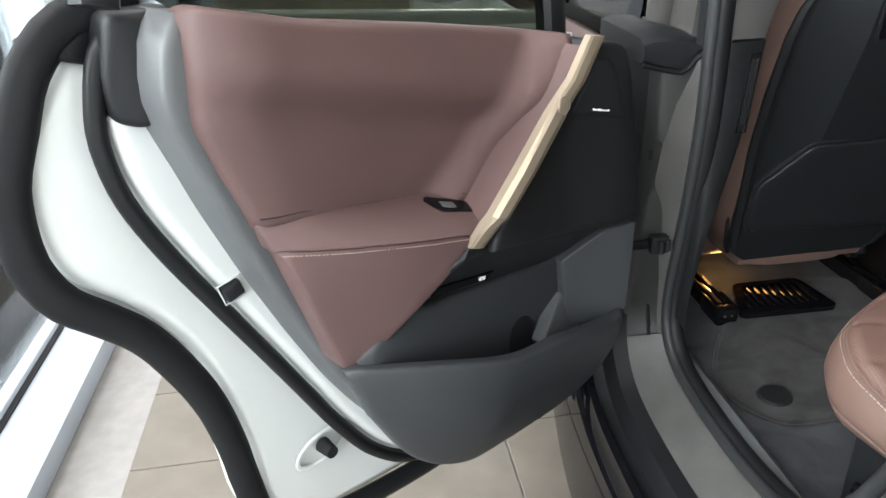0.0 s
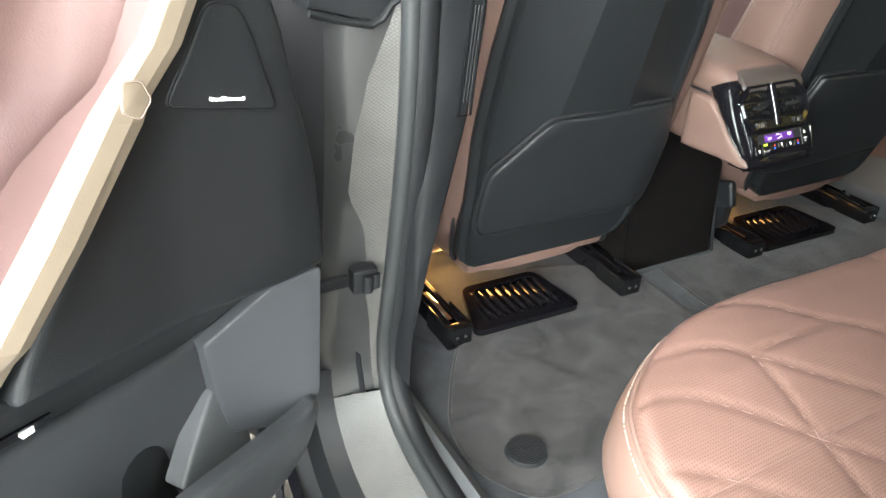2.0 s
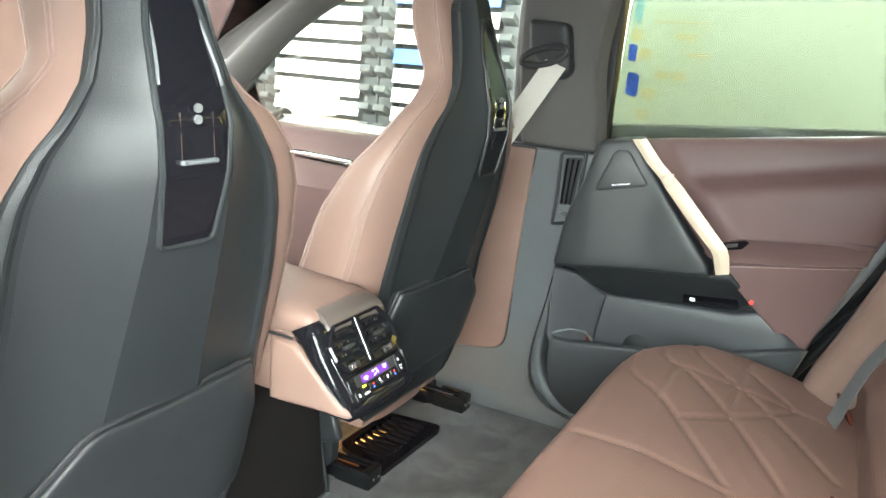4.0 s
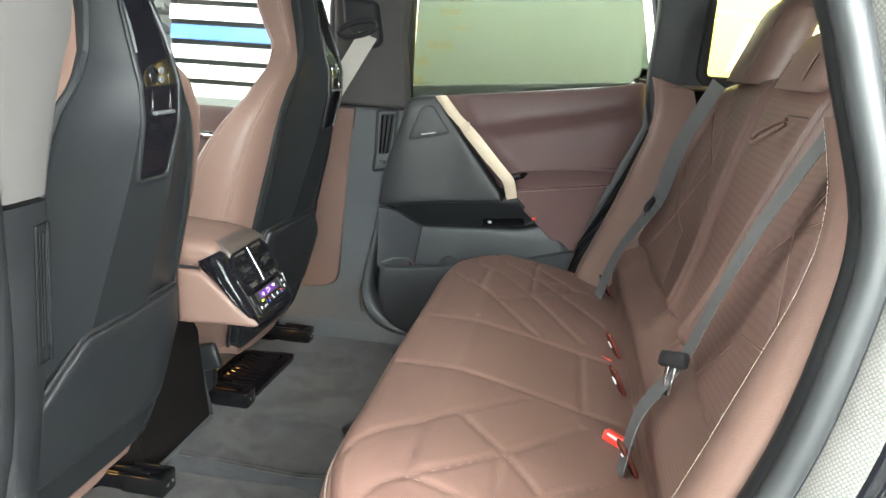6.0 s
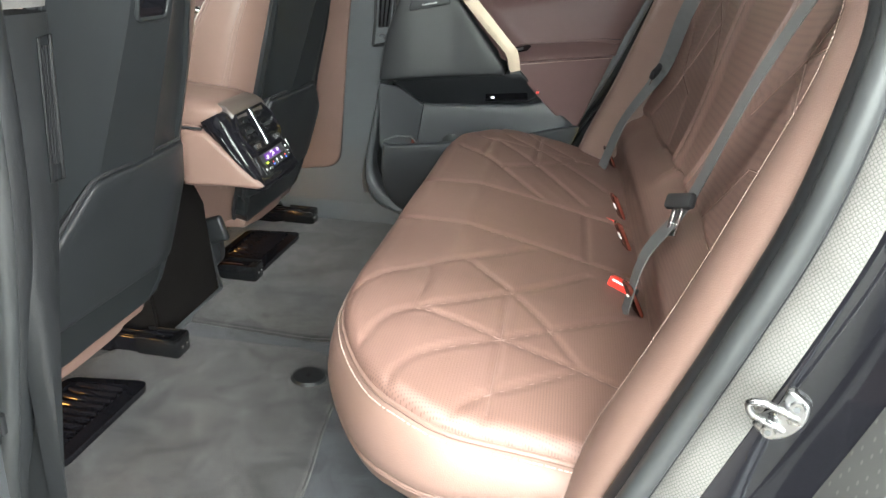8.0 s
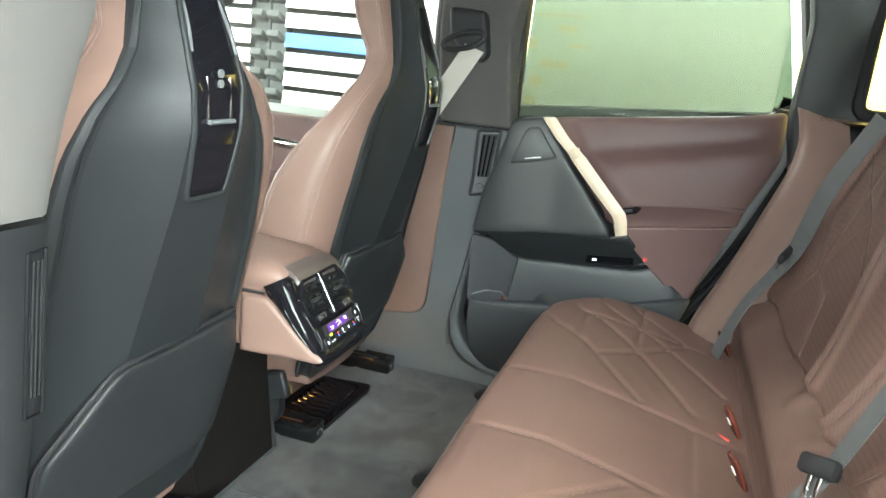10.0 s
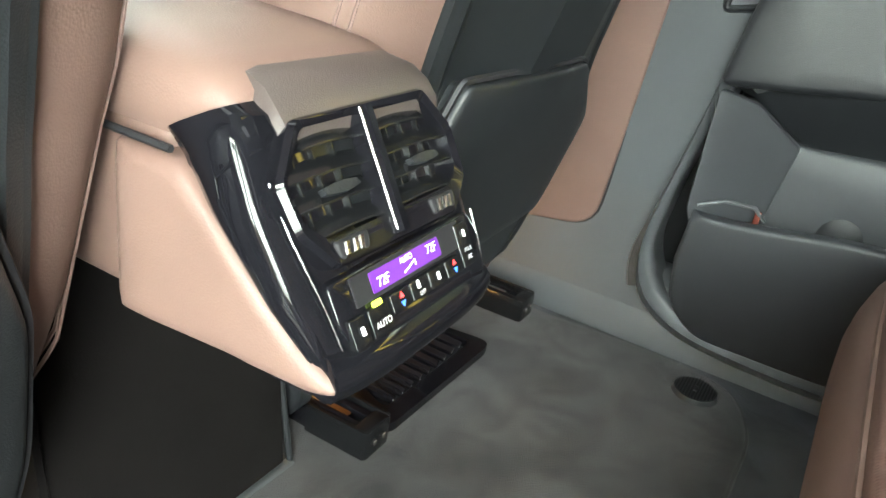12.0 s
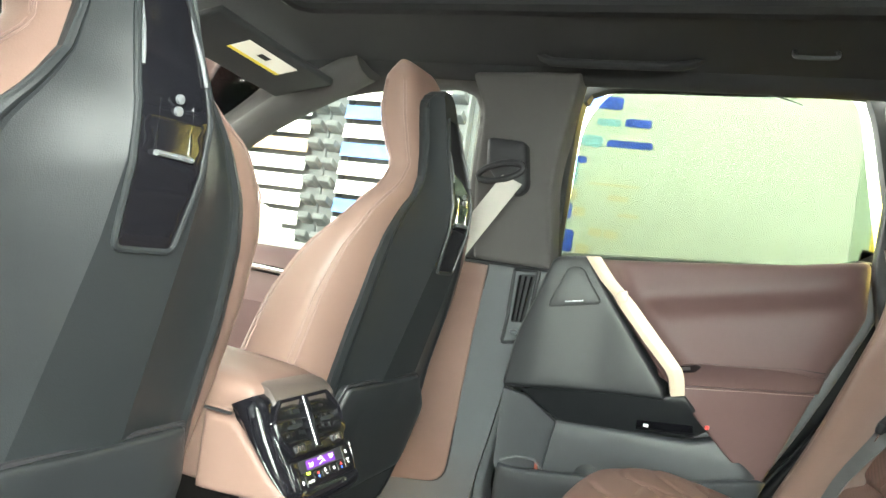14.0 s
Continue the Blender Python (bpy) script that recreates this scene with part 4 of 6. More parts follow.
for sx, side in ((1, "right"), (-1, "left")):
    lower = rounded([(-.25, 1.105), (.10, 1.105), (.16, .60), (.22, .44), (-.52, .44), (-.50, .476), (-.27, .478), (-.185, .502), (-.148, .57), (-.165, .70), (-.197, .80), (-.225, .95)], (.01, .01, .05, .01, .01, .01, .06, .06, .06, .06, .06, .06))
    if sx < 0:
        lower = rounded([(-.172, 1.105), (.10, 1.105), (.16, .60), (.22, .44), (-.20, .44), (-.13, .50), (-.118, .60), (-.145, .75), (-.165, .90)], (.01, .01, .05, .01, .01, .03, .06, .1, .1))
    t = tagged(new("pillar_trim"), "dark grey moulded pillar trim with brown leather inlay", "pillar trim")
    # The left cover takes a darker plastic to paint in the shade on that side.
    part("lower_cover", sheet(lower, lambda a, b, d, sx=sx: Vector((sx * (pillar_x(b) - .055 * max(0, (.60 - b) / .16) ** 2 + d), a, b)), (sx * (.05 if sx > 0 else .006), 0, 0), .025, .014 if sx > 0 else .004, (.08, .25, .55, 1)), PLASTIC_MID if sx > 0 else PLASTIC, t, "grey grained lower cover, shade put in as darker plastic on the left")
    inlay = rounded([(-.112, 1.098), (.04, 1.098), (.13, .550), (-.055, .578)], (.004, .004, .03, .045))
    part("inlay", sheet(inlay, lambda a, b, d, sx=sx: Vector((sx * (pillar_x(b) - .055 * max(0, (.60 - b) / .16) ** 2 - .005 + d), a, b)), (sx * .012, 0, 0), .03, .004), LEATHER, t, "brown leather inlay")
    part("inlay_gap", tube([(sx * (pillar_x(b) - .001), a, b) for a, b in inlay], .0025, 6, 1, (1, 0, 0), True), BLACK, t)
    upper = rounded([(-.075, 1.107), (-.055, 1.30), (-.06, 1.44), (-.02, 1.52), (-.27, 1.53), (-.235, 1.30), (-.255, 1.107)], (.01, .05, .05, .02, .01, .05, .01))
    if sx < 0:
        upper = [(max(a, -.165), b) for a, b in upper]
    part("upper_cover", sheet(upper, lambda a, b, d, sx=sx: Vector((sx * (pillar_x(b) - .012 + d), a, b)), (sx * .06, 0, 0), .03, .012, (.1, .4, 1)), PILLAR, t, "warm grey upper cover")
    if sx > 0:
        part("joint", tube([(sx * (pillar_x(1.105) - .012), y, 1.106) for y in (-.25, -.1, .05)], .002, 6), BLACK, t)
    # sill cover inside
    part("sill_cover", loft([[Vector((sx * x, y, z)) for x, z in (((.735, .42), (.742, .455), (.762, .497), (.79, .525), (.83, .532)) if sx > 0 else ((.66, .42), (.665, .452), (.685, .470), (.705, .465), (.72, .44)))] for y in np.linspace(-.78, .12, 12)], False, False), PLASTIC_MID, t, "grey sill cover")
    # air vent in the pillar
    if sx < 0:
        def face(zs, xs, dx=0):
            return [[Vector((-(.722 + (xi - .722) * f), y, z)) for f, y in ((0, -.186), (.12, -.200), (.35, -.206), (.86, -.206), (.96, -.202), (1, -.192), (1, -.10))] for z in zs for xi in (at(*xs, z),)]
        # Same cover as before, in black so that this face looks shaded.
        part("rear_face", loft(face(np.linspace(.56, 1.103, 14), ((.56, .64, .70, .81, .92, 1.03, 1.10), (.7215, .719, .708, .684, .658, .640, .634))), False, False), RUBBER, t, "rear face of the lower cover, blackened for shade")
        part("upper_face", loft(face(np.linspace(1.108, 1.52, 12), ((1.10, 1.16, 1.21, 1.26, 1.5), (.638, .622, .604, .580, .53))), False, False), PILLAR, t, "warm grey rear face of the upper cover")
        v = thing("pillar_vent", "slim black air vent in the pillar trim", "air vent", "pillar vents")
        part("frame", tube([(-.672, -.2075, .95), (-.662, -.2075, 1.082), (-.646, -.2075, 1.084), (-.655, -.2075, .95)], .0018, 6, 1, (0, 1, 0), True), VENT, v)
        for k in range(3):
            part("slat", tube([(-.665 + k * .004, -.2065, .965), (-.657 + k * .004, -.2065, 1.075)], .0014, 6), VENT, v)
        continue
    v = thing("pillar_vent", "slim black air vent in the pillar trim", "air vent", "pillar vents")
    vo = rounded([(-.174, 1.097), (-.230, 1.102), (-.219, .985), (-.212, .943), (-.164, .932), (-.171, .99)], .008)
    part("frame", tube([(sx * (pillar_x(b) - .004), a, b) for a, b in vo], .0045, 8, 1, (1, 0, 0), True), PLASTIC, v)
    part("recess", sheet(rounded([(-.183, 1.087), (-.223, 1.092), (-.209, .984), (-.178, .979)], .006), lambda a, b, d, sx=sx: Vector((sx * (pillar_x(b) - .0015 + d), a, b)), (sx * .004, 0, 0), .03, .002), BLACK, v)
    for k in range(3):
        f = (k + .5) / 3
        a0, a1 = -.184 + f * -.038, -.179 + f * -.029
        part("slat", tube([(sx * (pillar_x(1.086) - .006), a0, 1.086), (sx * (pillar_x(.985) - .006), a1, .985)], .0026, 6, 1.6, (1, 0, 0)), VENT, v)
    bm = bmesh.new()
    bmesh.ops.create_uvsphere(bm, u_segments=12, v_segments=8, radius=.010)
    bmesh.ops.scale(bm, vec=(.7, 1, .6), verts=bm.verts)
    part("thumb_wheel", moved(bm, Matrix.Translation((sx * (pillar_x(.96) - .004), -.190, .960))), PLASTIC_MID, v, "grey thumb wheel")
    # belt guide and front belt
    b = thing("front_seat_belt", "beige front seat belt running over a black guide", "seat belt", "front belts")
    gx = sx * (pillar_x(1.32) - .02)
    part("guide_cover", sheet(rounded([(-.085, 1.375), (-.175, 1.37), (-.19, 1.27), (-.165, 1.25), (-.12, 1.28), (-.09, 1.31)], .015), lambda a, c, d, sx=sx: Vector((sx * (pillar_x(c) - .04 + d), a, c)), (sx * .03, 0, 0), .02, .012, (.1, .4, 1)), BLACK, b, "black belt guide cover")
    part("guide_loop", tube([(sx * (pillar_x(1.28) - .05), -.13 + .05 * math.cos(a), 1.30 + .018 * math.sin(a) - .25 * .05 * math.cos(a)) for a in np.linspace(0, 2 * math.pi, 17)[:-1]], .007, 8, 1, (1, 0, 0), True), BLACK, b)
    ring = [[Vector((sx * (.63 - k * .02), -.16 + k * .03 + w, 1.285 - k * .06 + w * .35)) for w in (-.02, .026)] for k in range(9)]
    part("webbing", merged(loft(ring, False, False), loft([[p + Vector((sx * .0015, 0, 0)) for p in q] for q in ring], False, False)), BELT_PALE, b, "beige webbing")
# interior strip between seal and pillar trim on the entry side, and the switch in the entry sill
sw = thing("sill_switch", "small black switch set in the rear sill trim", "switch", m=pose(-.628, -.622, .512, 0, -72, 6))
part("bezel", box((-.010, -.022, -.006), (.010, .022, .002), .002), GLOSS, sw)
part("key", box((-.005, -.011, 0), (.005, .011, .004), .0015), PLASTIC, sw)
part("mark", box((-.0015, -.004, .004), (.0015, .004, .0045)), PRINT, sw)

floor_outline = [(-.66, .9), (-.66, -.30), (-.655, -.50), (-.62, -.62), (-.5, -.72), (.5, -.72), (.79, -.5), (.80, -.2), (.79, .9)]
tagged(part("floor_carpet", sheet(floor_outline, lambda a, b, d: Vector((a, b, .420 - d)), (0, 0, -.05), .04, .01), CARPET_PALE),
       "dark blue-grey moulded carpet of the cabin floor", "carpet", kind="structure")
tagged(part("underbody", box((-.79, -2.2, .16), (.79, 1.9, .36), .03), BLACK), "black underbody panel of the car", "underbody", kind="structure")


def floor_mat(name, outline, clips, label):
    t = thing(name, label, "floor mat", "rear floor mats")
    part("mat_top", sheet(outline, lambda a, b, d: Vector((a, b, .431 + .002 * noise.noise(Vector((a * 6, b * 6, 0))) - d)), (0, 0, -.009), .03, .008, (.1, .4, 1)), CARPET, t, "dark grey velour pile")
    part("binding", tube([(a, b, .4245) for a, b in outline], .0035, 6, 1, (0, 0, 1), True), CARPET, t)
    for cx, cy in clips:
        bm = bmesh.new()
        bmesh.ops.create_cone(bm, segments=32, radius1=.033, radius2=.030, depth=.006, cap_ends=True)
        c = part("clip", moved(bm, Matrix.Translation((cx, cy, .4345))), PLASTIC, t, "round ribbed grey fastener")
        for k in range(-6, 7):
            w = math.sqrt(max(0, .027 ** 2 - (k * .0042) ** 2))
            part("rib", box((cx - w, cy + k * .0042 - .0011, .4375), (cx + w, cy + k * .0042 + .0011, .4385)), BLACK, c, smooth=False)
        part("slot", box((cx - .008, cy - .003, .4385), (cx + .008, cy + .003, .4395), .001), BLACK, c)
    return t


left_mat = rounded([(-.40, .16), (-.50, .02), (-.575, -.08), (-.635, -.18), (-.645, -.27), (-.59, -.365), (-.43, -.362), (-.28, -.34), (-.10, -.33), (-.04, -.25), (-.05, .08), (-.20, .16)], .06, 6)
floor_mat("floor_mat", left_mat, ((-.559, -.281), (-.147, -.27)), "dark grey velour mat with round fasteners on the cabin floor")
floor_mat("floor_mat", rounded([(.20, .16), (.02, .08), (.0, -.25), (.05, -.35), (.60, -.37), (.70, -.33), (.72, -.2), (.70, .05), (.55, .16)], .05, 6), ((.644, -.284), (.20, -.28)),
          "dark grey velour mat with round fasteners on the cabin floor")


def floor_vent(x0, x1):
    t = thing("floor_vent", "gloss black air grille under the front seat", "air grille", "floor grilles")
    o = rounded([(x0 + .05, .135), (x1 - .02, .132), (x1, -.012), (x0, -.006)], .022)
    i = rounded([(x0 + .068, .117), (x1 - .035, .115), (x1 - .022, .012), (x0 + .028, .016)], .014)
    bm = bmesh.new()
    k = len(o)
    lo, hi, inn, dn = ([bm.verts.new((*p, z)) for p in q] for q, z in ((o, .432), (o, .444), (i, .446), (i, .43)))
    for a, b in ((lo, hi), (hi, inn), (inn, dn)):
        for j in range(k):
            bm.faces.new([a[j], a[(j + 1) % k], b[(j + 1) % k], b[j]])
    bmesh.ops.recalc_face_normals(bm, faces=bm.faces)
    part("frame", bm, GLOSS, t)
    part("tray", sheet(i, lambda a, b, d: Vector((a, b, .433 - d)), (0, 0, -.002), .03, 0), BLACK, t)
    for j in range(9):
        x = x0 + .055 + (x1 - x0 - .09) * j / 8
        part("slat", moved(box((-.0022, -.045, -.006), (.0022, .045, .006), .0015), pose(x, .065, .440, 0, 35)), GLOSS, t)
    return t


floor_vent(-.484, -.245)
floor_vent(.275, .535)


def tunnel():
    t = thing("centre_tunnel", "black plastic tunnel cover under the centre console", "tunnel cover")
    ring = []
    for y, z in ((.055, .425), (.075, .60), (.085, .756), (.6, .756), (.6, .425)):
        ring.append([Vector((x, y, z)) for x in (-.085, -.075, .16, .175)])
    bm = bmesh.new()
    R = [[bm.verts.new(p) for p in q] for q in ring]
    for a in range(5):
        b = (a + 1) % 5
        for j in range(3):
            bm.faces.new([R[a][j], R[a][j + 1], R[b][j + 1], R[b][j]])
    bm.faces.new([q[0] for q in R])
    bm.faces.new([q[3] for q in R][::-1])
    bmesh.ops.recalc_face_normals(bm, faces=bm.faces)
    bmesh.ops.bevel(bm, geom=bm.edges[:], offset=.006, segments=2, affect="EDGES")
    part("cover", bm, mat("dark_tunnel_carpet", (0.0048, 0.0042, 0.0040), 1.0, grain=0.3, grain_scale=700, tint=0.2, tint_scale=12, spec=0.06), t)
    part("edge_strip", tube([(.177, .053, .43), (.172, .075, .56), (.170, .09, .66)], .0035, 8), PLASTIC, t, "dark edge strip")
    part("side_fin", sheet(rounded([(.05, .48), (.13, .47), (.12, .64), (.07, .66)], .03), lambda a, b, d: Vector((.21 + .12 * (b - .47) - d, a, b)), (-.02, 0, 0), .03, .008), PLASTIC, t, "dark side fin")
    part("foot_edge", box((-.09, .045, .422), (.178, .058, .432), .003), PLASTIC_MID, t)


tunnel()

# ---- front seats ----
BZ = (.56, .67, .86, .98, 1.08, 1.15, 1.20, 1.25, 1.30, 1.37, 1.44)
BY = (.005, -.03, -.083, -.117, -.145, -.160, -.160, -.146, -.130, -.112, -.090)
WZ = (.56, .62, .70, .85, .98, 1.08, 1.13, 1.17, 1.205, 1.235, 1.28, 1.34, 1.40, 1.44)
WW = (.150, .188, .200, .204, .202, .192, .178, .152, .120, .094, .076, .066, .058, .035)
FZ = (.56, .70, .89, 1.0, 1.075, 1.15, 1.20, 1.25, 1.30, 1.34, 1.40, 1.44)
FY = (.20, .17, .115, .075, .03, -.035, -.055, -.045, -.015, .0, -.002, -.008)
LZ = (.56, .60, .66, .74, .90, 1.02, 1.10, 1.15, 1.19, 1.22, 1.25, 1.30, 1.36, 1.41, 1.445)
LW = (.135, .170, .205, .258, .282, .280, .262, .232, .190, .140, .105, .094, .092, .086, .060)
CZ = (.60, .87, 1.08, 1.18, 1.30, 1.40)
CW = (.085, .068, .053, .050, .036, .025)


def shell_wrap(z):
    return at((.60, .74, .87, 1.0, 1.1, 1.16, 1.22, 1.3, 1.4), (.0, .006, .026, .034, .044, .048, .036, .024, .022), z)


def seat_back_y(q, z):
    """The rear face of a front seat: a flat keel between two sharp creases, and hollow flanks out to the rim."""
    w, c = at(WZ, WW, z), at(CZ, CW, z)
    f = max(0.0, min(1.0, (abs(q) - c) / (w - c)))
    y = at(BZ, BY, z) + shell_wrap(z) * (1 - (1 - f) ** 1.7)
    lip = max(0.0, 1 - abs(f - .90) / .10)
    return y - .004 * lip * lip * (3 - 2 * lip)


def front_seat(cx, so):
    t = thing("upholstered_chair", "brown leather front seat with grey plastic back shell", "car seat", "front seats")

    def S(q, y, z):
        return Vector((cx + so * q, y, z))

    # leather body: rings from the bottom to the head
    def skin(z, a, puff=0.0):
        w = at(LZ, LW, z) + puff
        y0, y1 = at(BZ, BY, z) + shell_wrap(z) + at((.6, 1.2, 1.3), (.0, .0, .012), z), at(FZ, FY, z)
        if z > 1.40:
            e, m_ = math.sqrt(max(.02, 1 - ((z - 1.40) / .046) ** 2)), (y0 + y1) / 2
            y0, y1 = m_ + (y0 - m_) * e, m_ + (y1 - m_) * e
        c, s_ = math.cos(a), math.sin(a)
        px, py = math.copysign(abs(c) ** .5, c), math.copysign(abs(s_) ** .62, s_)
        low = max(0, min(1, (1.17 - z) / .08))
        dish = .05 * (1 - min(1, (px / .72) ** 2)) * low if py > .6 else 0
        return S(px * w, (y0 + y1) / 2 + ((y1 - y0) / 2 + puff) * py - dish, z)

    rings = [[skin(z, a) for a in np.linspace(0, 2 * math.pi, 56, False)] for z in
             (.56, .575, .60, .63, .67, .72, .78, .84, .90, .96, 1.02, 1.06, 1.10, 1.13, 1.155, 1.175, 1.195, 1.21, 1.225, 1.24, 1.26, 1.285, 1.32, 1.355, 1.385, 1.41, 1.425, 1.436, 1.443)]
    part("backrest", loft(rings), LEATHER, t, "brown leather backrest with integral head restraint")
    # shell on the back, as rows of a flat keel and two hollow flanks
    zs = list(np.linspace(.585, 1.40, 60))
    fr = (0, .35, .7, 1.0)
    fl = (.06, .14, .25, .38, .52, .66, .78, .83, .87, .90, .94, .97, 1.0)

    def row(z):
        w, c = at(WZ, WW, z), at(CZ, CW, z)
        w *= 1 - .12 * max(0, (.62 - z) / .035) ** 2 - .75 * max(0, (z - 1.36) / .04) ** 2
        c = min(c, w * .8)
        half = [c * k for k in fr] + [c + (w - c) * k for k in fl]
        qs = [-q for q in reversed(half[1:])] + half
        out = [S(q * (.945 if q > 0 else 1), seat_back_y(q, z), z) for q in qs]
        for sg, at_end in ((1, True), (-1, False)):
            wo = w * (.945 if sg > 0 else 1)
            e = [S(sg * wo, seat_back_y(w, z) + .006, z), S(sg * (wo - .006), seat_back_y(w, z) + .03, z)]
            out = out + e if at_end else e[::-1] + out
        return out

    bm = bmesh.new()
    R = [[bm.verts.new(p) for p in row(z)] for z in zs]
    for a, b in zip(R, R[1:]):
        for j in range(len(a) - 1):
            bm.faces.new([a[j], a[j + 1], b[j + 1], b[j]])
    for q in (R[0], R[-1]):
        ex = [bm.verts.new(v.co + Vector((0, .03, .004 if q is R[0] else -.002))) for v in q]
        for j in range(len(q) - 1):
            bm.faces.new([q[j], q[j + 1], ex[j + 1], ex[j]])
    bmesh.ops.recalc_face_normals(bm, faces=bm.faces)
    if sum(f.normal.y for f in bm.faces) > 0:
        bmesh.ops.reverse_faces(bm, faces=bm.faces)
    shell = part("back_shell", bm, SHELL, t, "grey plastic back shell with sharp keel")
    shell.data.set_sharp_from_angle(angle=radians(9))
    # black strand standing for the shade in the gap between shell and leather
    ol = [(at(WZ, WW, z), z) for z in np.linspace(.60, 1.36, 50)]
    for sg in (1, -1):
        part("gap_shade_line", tube([S(sg * (q * (.945 if sg > 0 else 1) + .002), seat_back_y(q, z) + .022, z) for q, z in ol], .004, 6), BLACK, t)
    for k in (0, 1):
        for off in (.30, .42):
            a = -off if k == 0 else math.pi + off
            part("side_stitch", tube([skin(z, a + .02, .0006) for z in np.linspace(.68, 1.40, 70)], .0013, 5), SEAM, t)
            a = off * .9 if k == 0 else math.pi - off * .9
            part("side_stitch", tube([skin(z, a, .0006) for z in np.linspace(.68, 1.40, 70)], .0013, 5), SEAM, t)
    # pocket panel
    po = rounded([(-.170, .870), (-.195, .80), (-.206, .70), (-.200, .655), (.155, .668), (.168, .70), (.168, .79), (.075, .872)], (.008, .02, .02, .02, .02, .03, .02, .02))
    def pocket_y(a, b):
        return at(BZ, BY, b) - .013 + .018 * max(0, (abs(a) - .12) / .09) ** 2 + at((.80, .87), (.0, .012), b) * abs(a) / .2
    part("pocket_panel", sheet(po, lambda a, b, d: S(a, pocket_y(a, b) + d, b), (0, .02, 0), .02, .006, (.06, .2, .5, 1)), PLASTIC, t, "dark grey map pocket panel")
    # Black strand round the panel stands for the shade in its gap.
    part("pocket_gap_shade", tube([S(a * 1.012, pocket_y(a, b) + .0085, b + (.003 if b > .77 else -.003)) for a, b in po], .0034, 6, 1, (0, 1, 0), True), BLACK, t)
    # media slot in the upper back
    so_ = rounded([(-.034, 1.074), (.034, 1.074), (.040, 1.135), (.044, 1.21), (.036, 1.29), (.018, 1.350), (-.018, 1.350), (-.036, 1.29), (-.044, 1.21), (-.040, 1.135)], (.010, .010, .02, .02, .02, .01, .01, .02, .02, .02))
    part("slot_panel", sheet(so_, lambda a, b, d: S(a, seat_back_y(a, b) - .002 + d, b), (0, .006, 0), .012, .002), GLOSS, t, "gloss black panel with two sockets")
    part("slot_rim", tube([S(a * 1.04, seat_back_y(a, b) - .001, b) for a, b in so_], .0036, 8, 1, (0, 1, 0), True), SHELL, t, "satin grey rim")
    part("slot_bar", tube([S(-.022, seat_back_y(0, 1.162) - .005, 1.162), S(.022, seat_back_y(0, 1.162) - .005, 1.162)], .004, 8, .7), PLASTIC_MID, t, "grey cross bar")
    for k in (-1, 1):
        part("slot_line", tube([S(k * .021, seat_back_y(0, z) - .003, z) for z in (1.165, 1.21)], .0008, 5), CHROME, t)
        part("trim_blade", tube([S(k * (.040 - .15 * (z - 1.235)), seat_back_y(.04, z) - .004, z) for z in np.linspace(1.235, 1.325, 6)], .002, 6), TRIM_EDGE, t, "grey trim blade")
    for k in (0, 1):
        bm = bmesh.new()
        bmesh.ops.create_cone(bm, segments=16, radius1=.0045, radius2=.0045, depth=.003, cap_ends=True)
        part("socket", moved(bm, Matrix.Translation(S(0, seat_back_y(0, 1.205) - .004, 1.203 + k * .011)) @ pose(0, 0, 0, 90)), TRIM_EDGE, t, "ringed charging socket")
    # cushion, side cover and frame
    part("cushion", box((cx - .24, .16, .50), (cx + .24, .62, .66), .05, 4), LEATHER, t, "brown leather seat cushion")
    part("under_cover", box((cx - .15, .0, .566), (cx + .15, .14, .60), .012, 2), LEATHER, t)
    part("side_cover", box((cx - .285, .16, .46), (cx - .25, .60, .585), .012), PLASTIC, t, "dark side cover")
    part("side_cover", box((cx + .25, .16, .46), (cx + .285, .60, .585), .012), PLASTIC, t, "dark side cover")
    part("hinge_cover", moved(box((-.010, -.01, -.03), (.010, .05, .03), .009, 3), pose(cx - so * .178, .045, .575, -20)), PLASTIC, t, "dark hinge cover")
    return t


def seat_rail(x):
    t = thing("seat_rail", "black steel seat rail with bright slider on the cabin floor", "seat rail", "seat rails")
    part("channel", merged(box((x - .034, 0, .424), (x + .002, .5, .434), .002), box((x - .036, 0, .424), (x - .028, .5, .462), .002), box((x - .004, 0, .424), (x + .004, .5, .462), .002),
                           box((x - .030, .0, .456), (x - .022, .5, .463), .002), box((x - .010, .0, .456), (x - .002, .5, .463), .002)), GLOSS, t)
    part("end_cap", merged(box((x - .040, -.010, .423), (x + .008, .012, .466), .004), box((x - .041, -.008, .423), (x - .0365, .075, .467), .002), box((x + .0045, -.008, .423), (x + .009, .075, .467), .002)), VENT, t, "dark plastic end cap")
    for k in (-.025, -.008):
        part("screw", moved(box((-.003, -.002, -.003), (.003, .002, .003), .001), pose(x + k, -.011, .448)), CHROME, t)
    part("slider", box((x - .022, .03, .446), (x - .010, .13, .461), .003), CHROME, t, "bright steel slider")
    part("spindle", tube([(x - .016, .03, .444), (x - .016, .4, .444)], .005, 8), STEEL, t)


front_seat(-.36, -1)
front_seat(.36, 1)
for rx in (-.501, -.101, .267, .679):
    seat_rail(rx)

# footwell lamps
for fx in (-.44, .30):
    o = thing("footwell_lamp", "small amber footwell lamp under the front seat", "footwell lamp", "footwell lamps", m=pose(fx, .24, .50))
    part("lens", box((-.03, -.01, -.005), (.03, .01, .005), .003), mat("amber_lens", (1.0, .55, .15), 0.4, emit=3.0), o)
    data = bpy.data.lights.new("footwell_glow", "POINT")
    data.energy, data.color, data.shadow_soft_size = 0.7, (1.0, .52, .14), .02
    new("footwell_glow", data).location = (fx, .20, .485)

# ---- centre console ----


